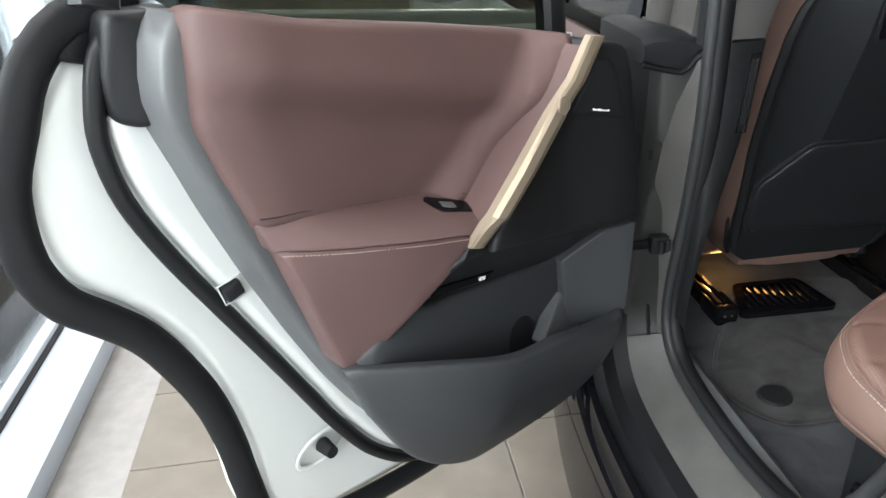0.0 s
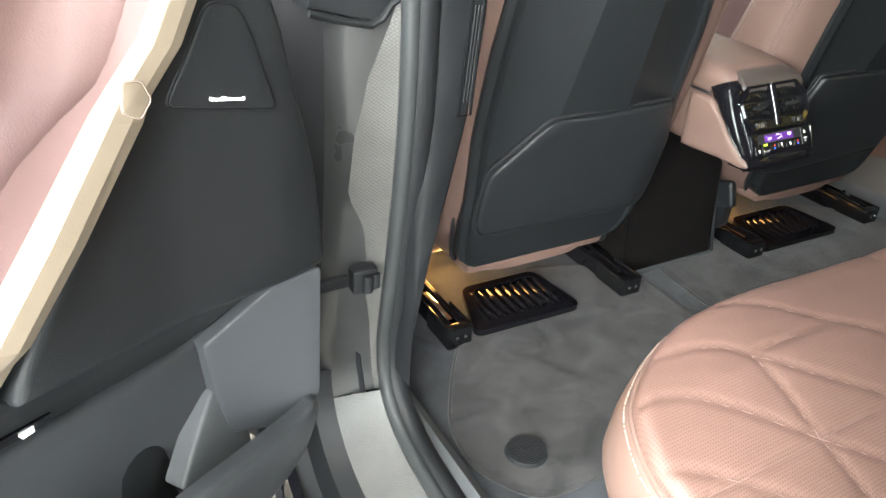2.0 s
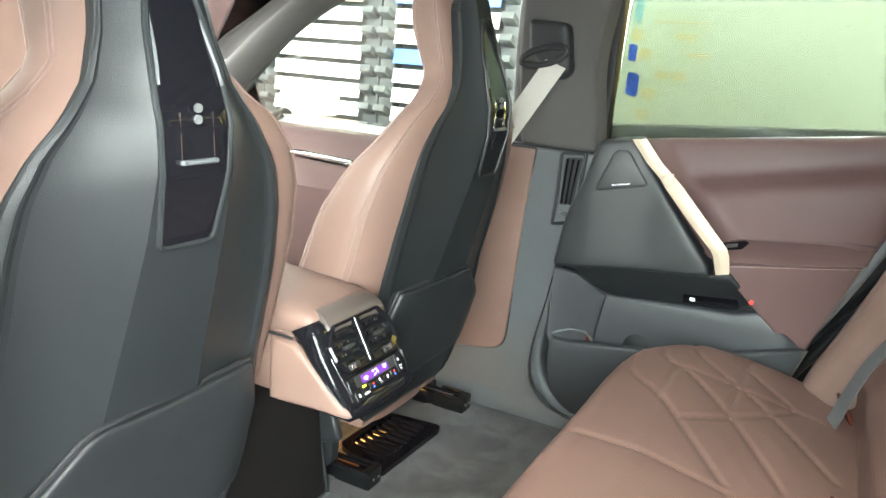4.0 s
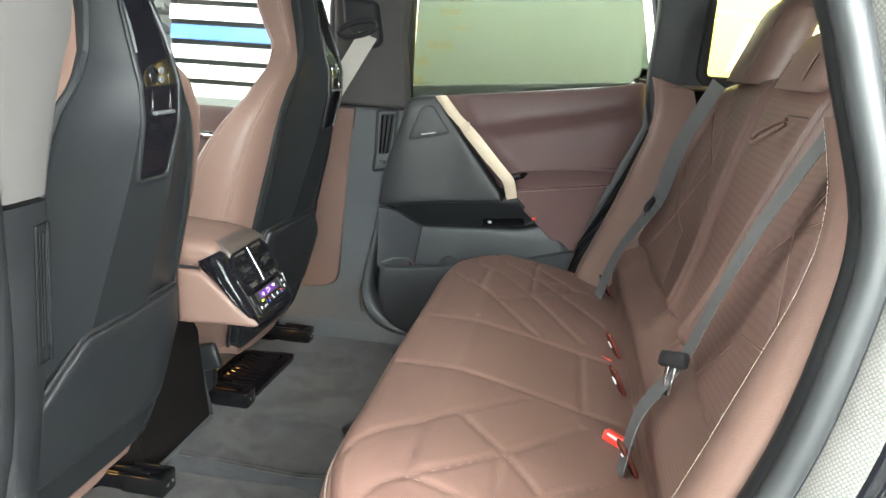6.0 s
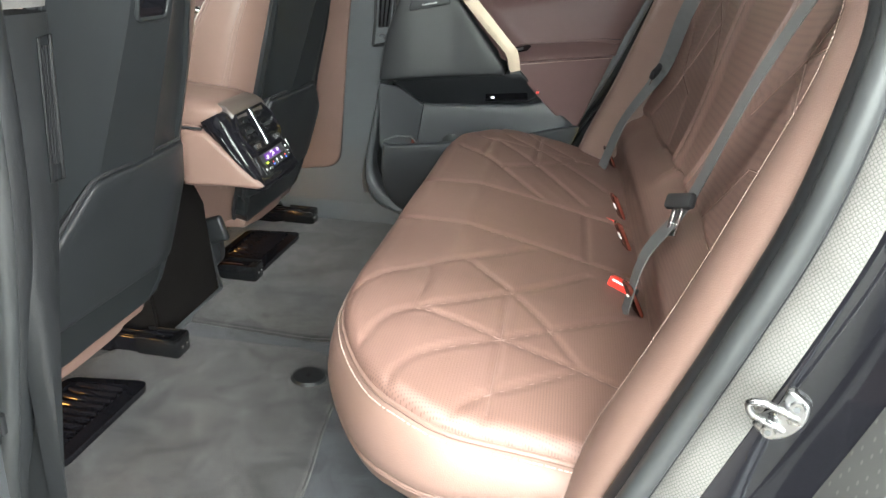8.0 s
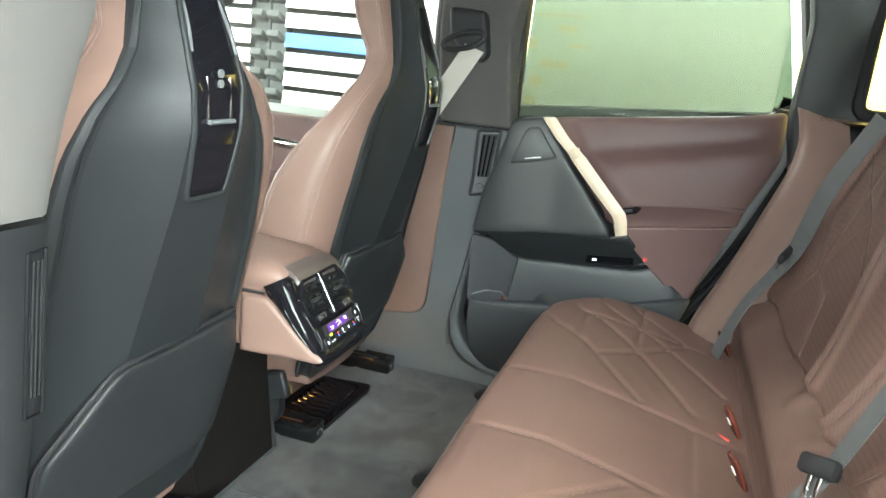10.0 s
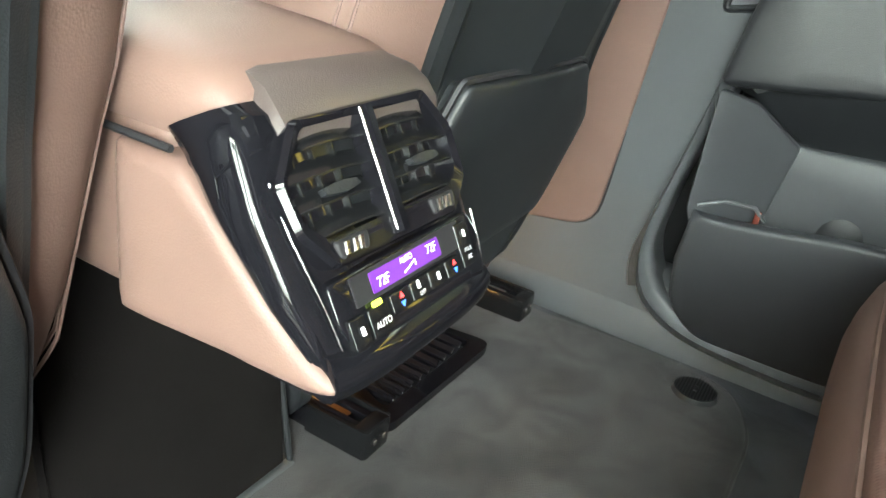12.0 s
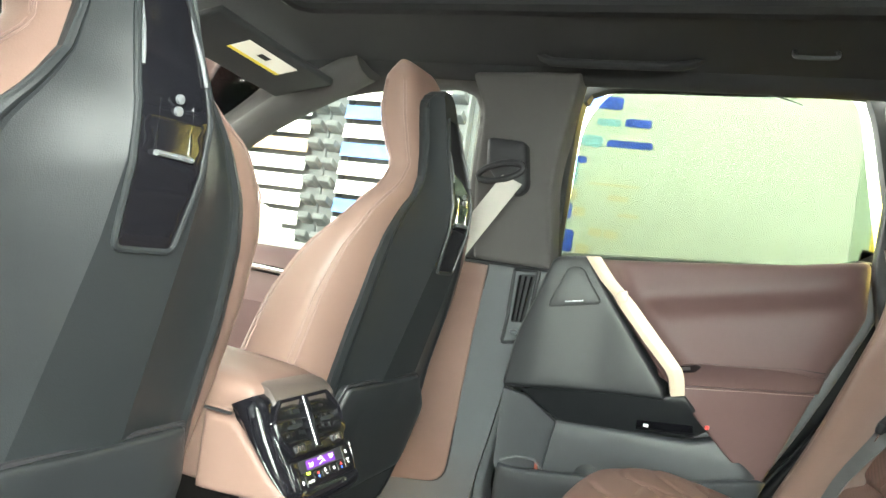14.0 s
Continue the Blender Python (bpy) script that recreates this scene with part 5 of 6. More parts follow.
def console():
    t = thing("centre_console", "brown leather centre console with gloss black rear climate panel", "centre console")
    # leather body and the wedge-shaped cheeks under the gloss housing
    part("body", box((-.076, -.050, .763), (.080, .60, .895), .010, 3), LEATHER, t, "brown leather console body")
    cheek = rounded([(-.066, .860), (-.104, .828), (-.150, .786), (-.178, .770), (-.160, .763), (-.110, .765), (-.045, .760), (-.02, .760), (-.02, .860)], (.008, .02, .01, .008, .008, .01, .01, .002, .002))
    for sx in (-1, 1):
        part("cheek", sheet(cheek, lambda a, b, d, sx=sx: Vector((sx * (.090 - .10 * max(0, -.12 - a) - d), a, b)), (-sx * .03, 0, 0), .012, .009, (.1, .35, .65, 1)), LEATHER, t, "brown leather cheek")
        part("cheek_gap", tube([(sx * .086, y, z) for y, z in ((-.062, .8655), (-.03, .8655), (.1, .8655))], .0022, 6), BLACK, t)
    part("underside", box((-.07, -.155, .762), (.07, .10, .776), .004), LEATHER, t, "brown leather underside")
    lid = [(-.093, .70, .885, .893), (-.090, .90, .876, .900), (-.080, .97, .872, .906), (-.06, 1.0, .870, .911), (-.02, 1.01, .870, .915), (.10, 1.03, .870, .921), (.45, 1.05, .870, .925)]
    part("armrest_lid", loft([[Vector((x * f, y, lo + (hi - lo) * k)) for x, k in ((-.078, 0), (-.082, .2), (-.0825, .55), (-.079, .80), (-.070, .95), (-.04, 1.0), (.04, 1.0), (.074, .95), (.086, .80), (.0905, .55), (.090, .2), (.084, 0))] for y, f, lo, hi in lid]), LEATHER, t, "brown leather armrest lid")
    part("top_trim", loft([[Vector((x, y, z + e)) for x, e in ((a, -.012), (a + .004, -.002), (a + .012, 0), (b - .012, 0), (b - .004, -.002), (b, -.012))] for y, z, a, b in ((-.080, .9075, -.060, .072), (-.096, .9035, -.064, .078), (-.106, .896, -.066, .082), (-.114, .887, -.066, .082))]), TOP_TRIM, t, "taupe grey top trim")
    # local frame of the sloping face: a to the side, b up along the face, c out of it
    up = Vector((0, .495, .869))
    out = Vector((0, -.869, .495))
    mid = Vector((0, -.1245, .8575))

    def F(a, b, c):
        return Vector((a, 0, 0)) + mid + up * b + out * c

    # gloss housing: side wings and rear face
    bs = np.linspace(.048, -.104, 18)
    for sx in (-1, 1):
        ring = []
        for b in bs:
            w = at((-.106, -.092, -.05, .0, .05), (.064, .078, .0885, .0935, .0905), b)
            dp = at((-.104, -.093, .03, .05), (.012, .0145, .038, .046), b)
            k = at((-.104, -.09, .03, .042, .05), (-.010, -.001, 0, -.003, -.012), b)
            ring.append([F(sx * x, b, c) for x, c in ((w - .012, -dp - .004), (w - .003, -dp), (w, -dp * .82 + k * .3), (w + .0012, -dp * .55 + k * .6), (w - .001, -dp * .3 + k), (w - .005, -dp * .12 + k), (w - .011, -.0012 + k), (w - .018, .0 + k), (.03, -.001 + k))])
        part("side_wing", loft(ring, False, False), GLOSS, t, "piano black side wing")
        part("wing_step", tube([F(sx * (x - .0004), b, c) for x, b, c in ((.0915, .022, -.008), (.0935, .018, -.018), (.0945, .008, -.0215), (.0935, -.02, -.0200), (.0895, -.05, -.0165), (.081, -.085, -.011))], .0010, 8), GLOSS, t, "moulded step in the wing")
        part("wing_blade", tube([F(sx * .0815, .008, .001), F(sx * .080, -.020, .001), F(sx * .072, -.060, .0), F(sx * .067, -.092, -.002)] if sx < 0 else [F(.0805, -.046, .003), F(.080, -.070, .002), F(.077, -.086, .001)], .0008, 6), DIM_CHROME, t, "thin chrome blade")
    part("housing", loft([[Vector((x, y, z)) for y, z in ((-.101, .891), (-.168, .7735), (-.164, .762), (-.13, .760), (-.06, .87))] for x in (-.080, .080)]), GLOSS, t, "piano black housing", smooth=False)
    part("chin", tube([(x, -.160 - .006 * (1 - (x / .08) ** 4), .773) for x in np.linspace(-.079, .079, 17)], .0135, 14), GLOSS, t, "rounded piano black chin")

    octo = rounded([(-.060, .034), (.060, .036), (.080, .010), (.080, -.024), (.058, -.043), (-.062, -.042), (-.080, -.020), (-.083, .006)], .004)
    oi = rounded([(-.055, .029), (.055, .030), (.073, .008), (.073, -.016), (.060, -.026), (-.060, -.027), (-.073, -.016), (-.076, .005)], .004)
    octo_top = [(a * .97, b * .96) for a, b in octo]
    bm = bmesh.new()
    k = len(octo)
    rows = [[bm.verts.new(F(a, b, c)) for a, b in q] for q, c in ((octo, -.002), (octo, .005), (octo_top, .008), (oi, .006), (oi, -.012))]
    for p, q in zip(rows, rows[1:]):
        for j in range(k):
            bm.faces.new([p[j], p[(j + 1) % k], q[(j + 1) % k], q[j]])
    bmesh.ops.recalc_face_normals(bm, faces=bm.faces)
    part("vent_frame", bm, GLOSS, t, "gloss black octagonal vent frame", smooth=False)
    part("vent_back", sheet(oi, lambda a, b, d: F(a, b, -.0035 - d), out * -.002, .02, 0), RUBBER, t)
    part("centre_bar", loft([[F(a - .005, b, c) for a, c in ((-.0065, .000), (-.0060, .0095), (-.002, .0125), (.0055, .0110), (.0062, .002))] for b in (.033, .0, -.038)]), GLOSS, t, "gloss centre bar", smooth=False)
    part("bar_trim", tube([F(-.0108, .032, .0108), F(-.0108, -.036, .0108)], .0009, 6), DIM_CHROME, t, "chrome strip on the centre bar")
    for k in range(4):
        b = .0225 - k * .0145
        e = .074 - .0085 * max(0.0, k - .2 if k < 1 else 0) - (.016 if k == 0 else .010 if k == 3 else 0)
        for x0, x1 in ((-e, -.012), (.002, e - .002)):
            part("vent_slat", loft([[F(x0 + (x1 - x0) * f, b + p + .0012 * math.sin(3.1 * f), c + .0015 * math.sin(3.1 * f)) for p, c in ((-.0050, .0042), (-.0046, .0052), (-.0036, .0052), (.0046, -.0018), (.0040, -.0030))] for f in np.linspace(0, 1, 7)]), VENT, t, smooth=False)
    for x in (-.062, -.046, -.030, .020, .036, .052):
        part("vent_fin", loft([[F(x + q, b, c) for q, c in ((-.0006, -.0032), (-.0006, .001), (.0006, .001), (.0006, -.0032))] for b in (.026, -.024)]), VENT, t, smooth=False)
    for x in (-.040, .040):
        part("slat_grip", loft([[F(x + f * .014, -.004 + p * (1 - .5 * f * f), c) for p, c in ((-.0042, .0042), (-.0030, .0088), (.0030, .0072), (.0022, .0030))] for f in (-1, -.8, -.3, .3, .8, 1)]), PLASTIC, t, "dark slat grip", smooth=False)
    part("vent_shelf", sheet(rounded([(-.061, -.0275), (.060, -.0265), (.056, -.0405), (-.060, -.0400)], .004), lambda a, b, d: F(a, b, .0068 - d), out * -.004, .02, .001), GLOSS, t, "gloss black shelf below the slats")
    for x in (-.046, .044):
        pill = rounded([(x - .014, -.0285), (x + .014, -.0285), (x + .012, -.0385), (x - .012, -.0385)], .003)
        wheel = part("thumb_wheel", sheet(pill, lambda a, b, d: F(a, b, .0092 - d), out * -.003, .02, .002), BLACK, t, "black thumb wheel with bright ribs")
        for e in (-.0065, .0005, .0055):
            part("rib", loft([[F(x + e + u * .0021 + (b + .033) * .25, b, .0092 + w) for u, w in ((-1, 0), (-.6, .0008), (.6, .0008), (1, 0))] for b in (-.0368, -.0302)]), CHROME, wheel, smooth=False)

    # control field below the vents
    cf = rounded([(-.070, -.0465), (.074, -.0455), (.080, -.060), (.075, -.090), (-.062, -.089), (-.070, -.070)], .005)
    part("control_field", sheet(cf, lambda a, b, d: F(a, b, .004 - d), out * -.006, .02, .003), GLOSS, t, "gloss black control field")
    part("display", sheet(rounded([(-.055, -.049), (.056, -.048), (.056, -.0645), (-.055, -.0650)], .001), lambda a, b, d: F(a, b, .0052), out * -.001, .05, 0), BLACK, t)
    part("display_lit", sheet(rounded([(-.040, -.051), (.030, -.051), (.030, -.0625), (-.040, -.0625)], .001), lambda a, b, d: F(a, b, .0056), out * -.0005, .05, 0), PURPLE, t, "violet lit display")
    for k in range(4):
        part("button", sheet(rounded([(-.030 + k * .0195, -.067), (-.0115 + k * .0195, -.067), (-.0115 + k * .0195, -.078), (-.030 + k * .0195, -.078)], .001), lambda a, b, d: F(a, b, .0068 - d), out * -.004, .02, .001), VENT, t, "black climate button")
    for k, (x0, x1) in enumerate(((-.066, -.052), (-.050, -.032), (.050, .0655))):
        part("button", sheet(rounded([(x0, -.068 if k < 2 else -.050), (x1, -.068 if k < 2 else -.050), (x1, -.084 if k < 2 else -.078), (x0, -.084 if k < 2 else -.078)], .001), lambda a, b, d: F(a, b, .0062 - d), out * -.004, .02, .001), VENT, t, "black climate button")
    part("indicator", sheet(rounded([(-.045, -.0655), (-.037, -.0655), (-.037, -.0685), (-.045, -.0685)], .001), lambda a, b, d: F(a, b, .0066), out * -.001, .02, 0), LED, t, "lit green indicator")

    def text(s_, a, b, size, material, c=.0064):
        cu = bpy.data.curves.new("lettering", "FONT")
        cu.body, cu.size, cu.align_x, cu.align_y = s_, size, "CENTER", "CENTER"
        me_ob = bpy.data.objects.new("lettering", cu)
        me = bpy.data.meshes.new_from_object(me_ob)
        bpy.data.objects.remove(me_ob)
        bm = bmesh.new()
        bm.from_mesh(me)
        bpy.data.meshes.remove(me)
        base = Matrix(((1, up.x, out.x, 0), (0, up.y, out.y, 0), (0, up.z, out.z, 0), (0, 0, 0, 1)))
        moved(bm, Matrix.Translation(F(a, b, c)) @ base)
        part("lettering", bm, material, t, smooth=False)

    text("72F", -.030, -.058, .0075, GLOW)
    text("72F", .020, -.0555, .0075, GLOW)
    text("AUTO", -.006, -.0535, .0045, GLOW)
    text("AUTO", -.041, -.078, .0050, PRINT, .0072)
    text("OFF", -.0013, -.0755, .0034, PRINT, .0074)
    text("MAX", .0575, -.0675, .0040, PRINT, .0072)
    text("AC", .0575, -.0725, .0040, PRINT, .0072)
    for x in (-.0205, .0378):
        for e, m_ in ((1, RED_MARK), (-1, BLUE_MARK)):
            part("arrow_mark", sheet([(x - .002, -.0725 + e * .001), (x + .002, -.0725 + e * .001), (x, -.0725 + e * .0042)], lambda a, b, d: F(a, b, .0073), out * -.0004, .01, 0), m_, t, smooth=False)
    for x, b in ((-.0585, -.076), (.0575, -.057), (-.003, -.070), (.0185, -.072)):
        part("symbol_bar", sheet(rounded([(x - .0015, b - .0023), (x + .0015, b - .0023), (x + .0011, b + .0023), (x - .0015, b + .0023)], .0007), lambda a, c, d: F(a, c, .0073), out * -.0004, .01, 0), PRINT, t, smooth=False)
    part("display_line", tube([F(-.010, -.0605, .006), F(.002, -.0565, .006), F(.002, -.0595, .006)], .0004, 4), GLOW, t)


console()

# ---- rear bench ----
CUSH = curve([(-.645, -.80), (-.650, -.74), (-.656, -.69), (-.664, -.64), (-.668, -.60), (-.658, -.562), (-.628, -.515), (-.556, -.466), (-.47, -.434), (-.36, -.422), (-.2, -.418), (0, -.415), (.2, -.418),
              (.36, -.422), (.47, -.434), (.56, -.472), (.62, -.53), (.655, -.60), (.668, -.68), (.67, -.80)], .02)


def cush_z(x, y):
    z = at((-.83, -.80, -.64, -.54, -.45, -.41), (.690, .698, .736, .757, .757, .748), y)
    z += .010 * (math.exp(-((x + .43) / .16) ** 2) + math.exp(-((x - .41) / .16) ** 2))
    return z


QUILT = [[(-.335, -.520), (-.475, -.527)], [(-.278, -.565), (-.345, -.629), (-.409, -.678), (-.503, -.731)], [(-.359, -.632), (-.491, -.635), (-.655, -.634)],
         [(-.475, -.527), (-.480, -.58), (-.491, -.635), (-.503, -.731), (-.511, -.78)]]
QUILT += [curve(pts, .02) for pts in ([(-.456, -.438), (-.42, -.445), (-.375, -.471), (-.343, -.508), (-.276, -.562), (-.15, -.655)],
                                      [(-.57, -.482), (-.523, -.489), (-.49, -.505), (-.475, -.527), (-.43, -.573), (-.359, -.632), (-.284, -.685), (-.19, -.745)],
                                      [(-.632, -.53), (-.612, -.532), (-.584, -.542), (-.542, -.577), (-.491, -.635), (-.446, -.679), (-.362, -.755), (-.31, -.80)],
                                      [(-.657, -.60), (-.641, -.607), (-.613, -.626), (-.571, -.666), (-.503, -.731)])]
EDGE_L = curve([(-.125, -.425), (-.128, -.55), (-.132, -.70), (-.135, -.82)], .02)
QUILT_R = [[(-.01 - (x + .01), y) for x, y in l] for l in QUILT]
EDGE_R = [(-.01 - (x + .01), y) for x, y in EDGE_L]
MIDREAR = [(-.132, -.745), (.112, -.745)]
SEAMS = QUILT + QUILT_R + [EDGE_L, EDGE_R, MIDREAR]


def bench():
    t = thing("rear_bench", "brown quilted leather rear bench with three places", "rear bench")
    ol = CUSH + [(.65, -.85), (-.63, -.85)]
    part("cushion_top", sheet(ol, lambda a, b, d, s_: Vector((a, b, cush_z(a, b) - d * 1.1 - .0028 * math.exp(-(s_ / .0045) ** 2) + .0016 * min(1, s_ / .05))), (0, 0, -.03), .0070, .017, (.05, .15, .3, .5, .75, 1), SEAMS), PERF, t, "perforated brown leather with quilted lines")
    # front roll
    n = len(CUSH)
    ring = []
    for i in range(n):
        a, b = CUSH[max(i - 1, 0)], CUSH[min(i + 1, n - 1)]
        tg = (b - a) / np.linalg.norm(b - a)
        nr = np.array([-tg[1], tg[0]])
        x, y = CUSH[i]
        zt = cush_z(x, y) - .020
        hf = at((-.80, -.70, -.64, -.56, -.45), (.50, .57, .70, .88, 1.0), y)
        ring.append([Vector((x + nr[0] * o, y + nr[1] * o, zt + h * hf)) for o, h in ((-.03, -.004), (-.006, .002), (.004, -.004), (.012, -.018), (.018, -.042), (.020, -.062), (.017, -.078), (.013, -.085), (.011, -.088), (.013, -.092), (.004, -.112), (-.018, -.130), (-.06, -.14))])
    inner_ol = [(x * .97, y * 1.04 - .02) for x, y in CUSH] + [(.62, -.84), (-.62, -.84)]
    part("front_roll", loft(ring, False, False), LEATHER, t, "smooth brown leather front roll")
    part("piping", tube([r[1].lerp(r[2], .6) + Vector((0, 0, .002)) for r in ring], .0036, 8), LEATHER, t)
    part("lower_piping", tube([r[8] for r in ring], .0028, 6), LEATHER, t)
    st = [r[2].lerp(r[3], .12) + (r[3] - r[0]).normalized() * .0016 for r in ring[: n // 2]]
    part("edge_stitch", stitches(st, .0045, .0022, .0009), STITCH, t, "fine seam stitching")
    for k, l in enumerate(QUILT + QUILT_R + [EDGE_L, EDGE_R, MIDREAR]):
        pts = [np.array(p) + (np.array(q) - np.array(p)) * j / 12 for p, q in zip(l, l[1:]) for j in range(13)]
        part("quilt_seam", tube([(x, y, cush_z(x, y) - .0031) for x, y in pts if inside(np.array([[x, y]]), inner_ol)[0]], .0010, 5), SEAM, t)
    part("base", box((-.62, -.86, .425), (.62, -.56, .60), .02), PLASTIC, t, "dark base under the cushion")

    # backrest
    def bk(x, z):
        return -.83 - .34 * (z - .70)
    segs = [[(-.56, .825), (-.30, .82), (-.14, .835), (.12, .835), (.28, .82), (.56, .825)], [(-.085, .835), (-.135, 1.0), (-.195, 1.25)], [(.065, .835), (.115, 1.0), (.175, 1.25)],
            [(-.54, .84), (-.42, .95), (-.30, 1.07), (-.40, 1.22)], [(.52, .84), (.40, .95), (.28, 1.07), (.38, 1.22)], [(-.22, .83), (-.30, .93), (-.42, .95), (-.55, 1.04)], [(.20, .83), (.28, .93), (.40, .95), (.53, 1.04)],
            [(-.42, .95), (-.36, 1.22)], [(.40, .95), (.34, 1.22)], [(-.18, .98), (-.30, 1.07), (-.52, 1.16)], [(.16, .98), (.28, 1.07), (.50, 1.16)]]
    out = rounded([(-.60, .66), (.62, .66), (.66, .80), (.64, 1.10), (.58, 1.225), (.2, 1.25), (-.2, 1.25), (-.58, 1.225), (-.63, 1.10), (-.62, .80)], .05)

    lumbar = as_segments([[(-.60, .825), (-.30, .82), (-.14, .828), (.12, .828), (.28, .82), (.60, .825)]])
    flanks = as_segments([[(-.085, .84), (-.135, 1.0), (-.195, 1.25)], [(.065, .84), (.115, 1.0), (.175, 1.25)]])

    def back(a, b, d, s_):
        q = np.array([[a, b]])
        low, cut = float(segment_distance(q, lumbar)[0]), float(segment_distance(q, flanks)[0])
        bulge = .05 * max(0, (abs(a) - .47) / .2) ** 2 * (b < 1.2) + .006 * math.exp(-((abs(a + .01) - .40) / .13) ** 2)
        hollow = .010 * math.exp(-((b - .92) / .12) ** 2)
        roll = .026 * math.exp(-((b - .775) / .035) ** 2)
        ridge = .010 * math.exp(-((cut - .016) / .014) ** 2) - .004 * math.exp(-(cut / .007) ** 2)
        return Vector((a, bk(a, b) - .006 + bulge - hollow + roll + ridge - .014 * math.exp(-(low / .010) ** 2) - d * .8 - .0035 * math.exp(-(s_ / .006) ** 2), b))
    part("backrest", sheet(out, back, (0, -.10, -.03), .0075, .035, (.05, .2, .45, .75, 1), segs), PERF, t, "quilted brown leather backrest")
    for l in segs:
        pts = [np.array(p) + (np.array(q) - np.array(p)) * j / 10 for p, q in zip(l, l[1:]) for j in range(11)]
        part("back_seam", tube([back(x, z, 0, 0) + Vector((0, .0008, 0)) for x, z in pts], .0013, 5), SEAM, t)
    # side bolsters by the doors
    BOLSTER = curve([(.704, -.010, 0), (.700, .006, .002), (.689, .015, .004), (.672, .020, .005), (.650, .020, .005), (.630, .014, .003), (.619, .003, .0), (.610, -.012, -.004), (.598, -.034, -.01), (.586, -.07, -.02)], .007)
    edge = min(range(len(BOLSTER)), key=lambda i: abs(BOLSTER[i][0] - .645))
    for sx in (-1, 1):
        path = curve([(-.715, .640), (-.765, .75), (-.815, .87), (-.862, 1.0), (-.892, 1.09), (-.900, 1.14), (-.897, 1.18), (-.885, 1.225)], .025)
        ring = []
        for i, (y, z) in enumerate(path):
            f = i / (len(path) - 1)
            w = min(1, .25 + f * 4)
            ring.append([Vector((sx * x, y + dy * w, z + dz * w)) for x, dy, dz in BOLSTER])
        part("side_bolster", loft(ring, False, False), LEATHER, t, "brown leather side bolster")
        part("bolster_stitch", stitches([r[edge] + Vector((0, .0012, .0006)) for r in ring[2:]], .0036, .0012, .0003), STITCH, t, "pale contrast stitching")
    # side fill by the parcel shelf
    # head restraints
    for hx, hw, hh in ((-.43, .115, 1.41), (.38, .115, 1.41), (-.01, .10, 1.33)):
        rings = []
        for k in range(12):
            f = k / 11
            z = 1.235 + (hh - 1.235) * f
            w = hw * (1 - .25 * f ** 3) * (1 - .6 * max(0, f - .85) / .15)
            dpt = .048 * (1 - .2 * f) * (1 - .5 * max(0, f - .85) / .15)
            yc = bk(0, z) - .03
            rings.append([Vector((hx + w * math.copysign(abs(math.cos(a)) ** .6, math.cos(a)), yc + dpt * math.copysign(abs(math.sin(a)) ** .7, math.sin(a)), z)) for a in np.linspace(0, 2 * math.pi, 28, False)])
        h = part("head_restraint", loft(rings), LEATHER, t, "brown leather head restraint")
        for k in (-1, 1):
            part("restraint_seam", tube([(hx + k * hw * .62, bk(0, z) + .0145 - .009 * (z - 1.235) / .16, z) for z in np.linspace(1.25, hh - .04, 8)], .002, 5), SEAM, h)
    # pull loop
    part("pull_loop", tube(curve([(-.10, bk(0, 1.19) + .012, 1.195), (-.07, bk(0, 1.17) + .03, 1.175), (-.055, bk(0, 1.165) + .035, 1.160), (-.075, bk(0, 1.15) + .03, 1.158), (-.10, bk(0, 1.19) + .012, 1.188)], .008), .0035, 6), LEATHER, t, "brown pull loop")
    part("loop_slit", tube([(-.13, back(-.13, 1.20, 0, 9).y + .001, 1.200), (-.03, back(-.03, 1.20, 0, 9).y + .001, 1.197)], .0014, 6), BLACK, t)
    # anchor tags
    for x in (-.285, -.02, .15, .55):
        part("anchor_tag", moved(box((-.016, -.004, -.028), (.016, .004, .028), .005), pose(x, -.806, .724, -28, 0, 18)), ORANGE, t, "reddish brown anchor tab")
        part("tag_dot", moved(box((-.0045, -.001, -.006), (.0045, .001, .006), .0008), pose(x, -.8005, .724, -28, 0, 18)), PRINT, t)


bench()


def belt(pts, name, label, width=.040):
    """A seat belt: webbing along a line, with its tongue."""
    t = thing(name, label, "seat belt", "rear belts")
    P = [Vector(p) for p in curve([p[:3] for p in pts], .02)]
    n = len(P)
    tw = np.interp(np.linspace(0, 1, n), np.linspace(0, 1, len(pts)), [p[3] for p in pts])
    r1, r2 = [], []
    for i, p in enumerate(P):
        tg = (P[min(i + 1, n - 1)] - P[max(i - 1, 0)]).normalized()
        side = Vector((math.cos(tw[i]), math.sin(tw[i]), 0))
        side = (side - tg * side.dot(tg)).normalized()
        nn = tg.cross(side) * .0008
        r1.append([p - side * width / 2 + nn, p + side * width / 2 + nn, p + side * width / 2 - nn, p - side * width / 2 - nn])
    part("webbing", loft(r1), BELT, t, "grey webbing", smooth=False)
    return t


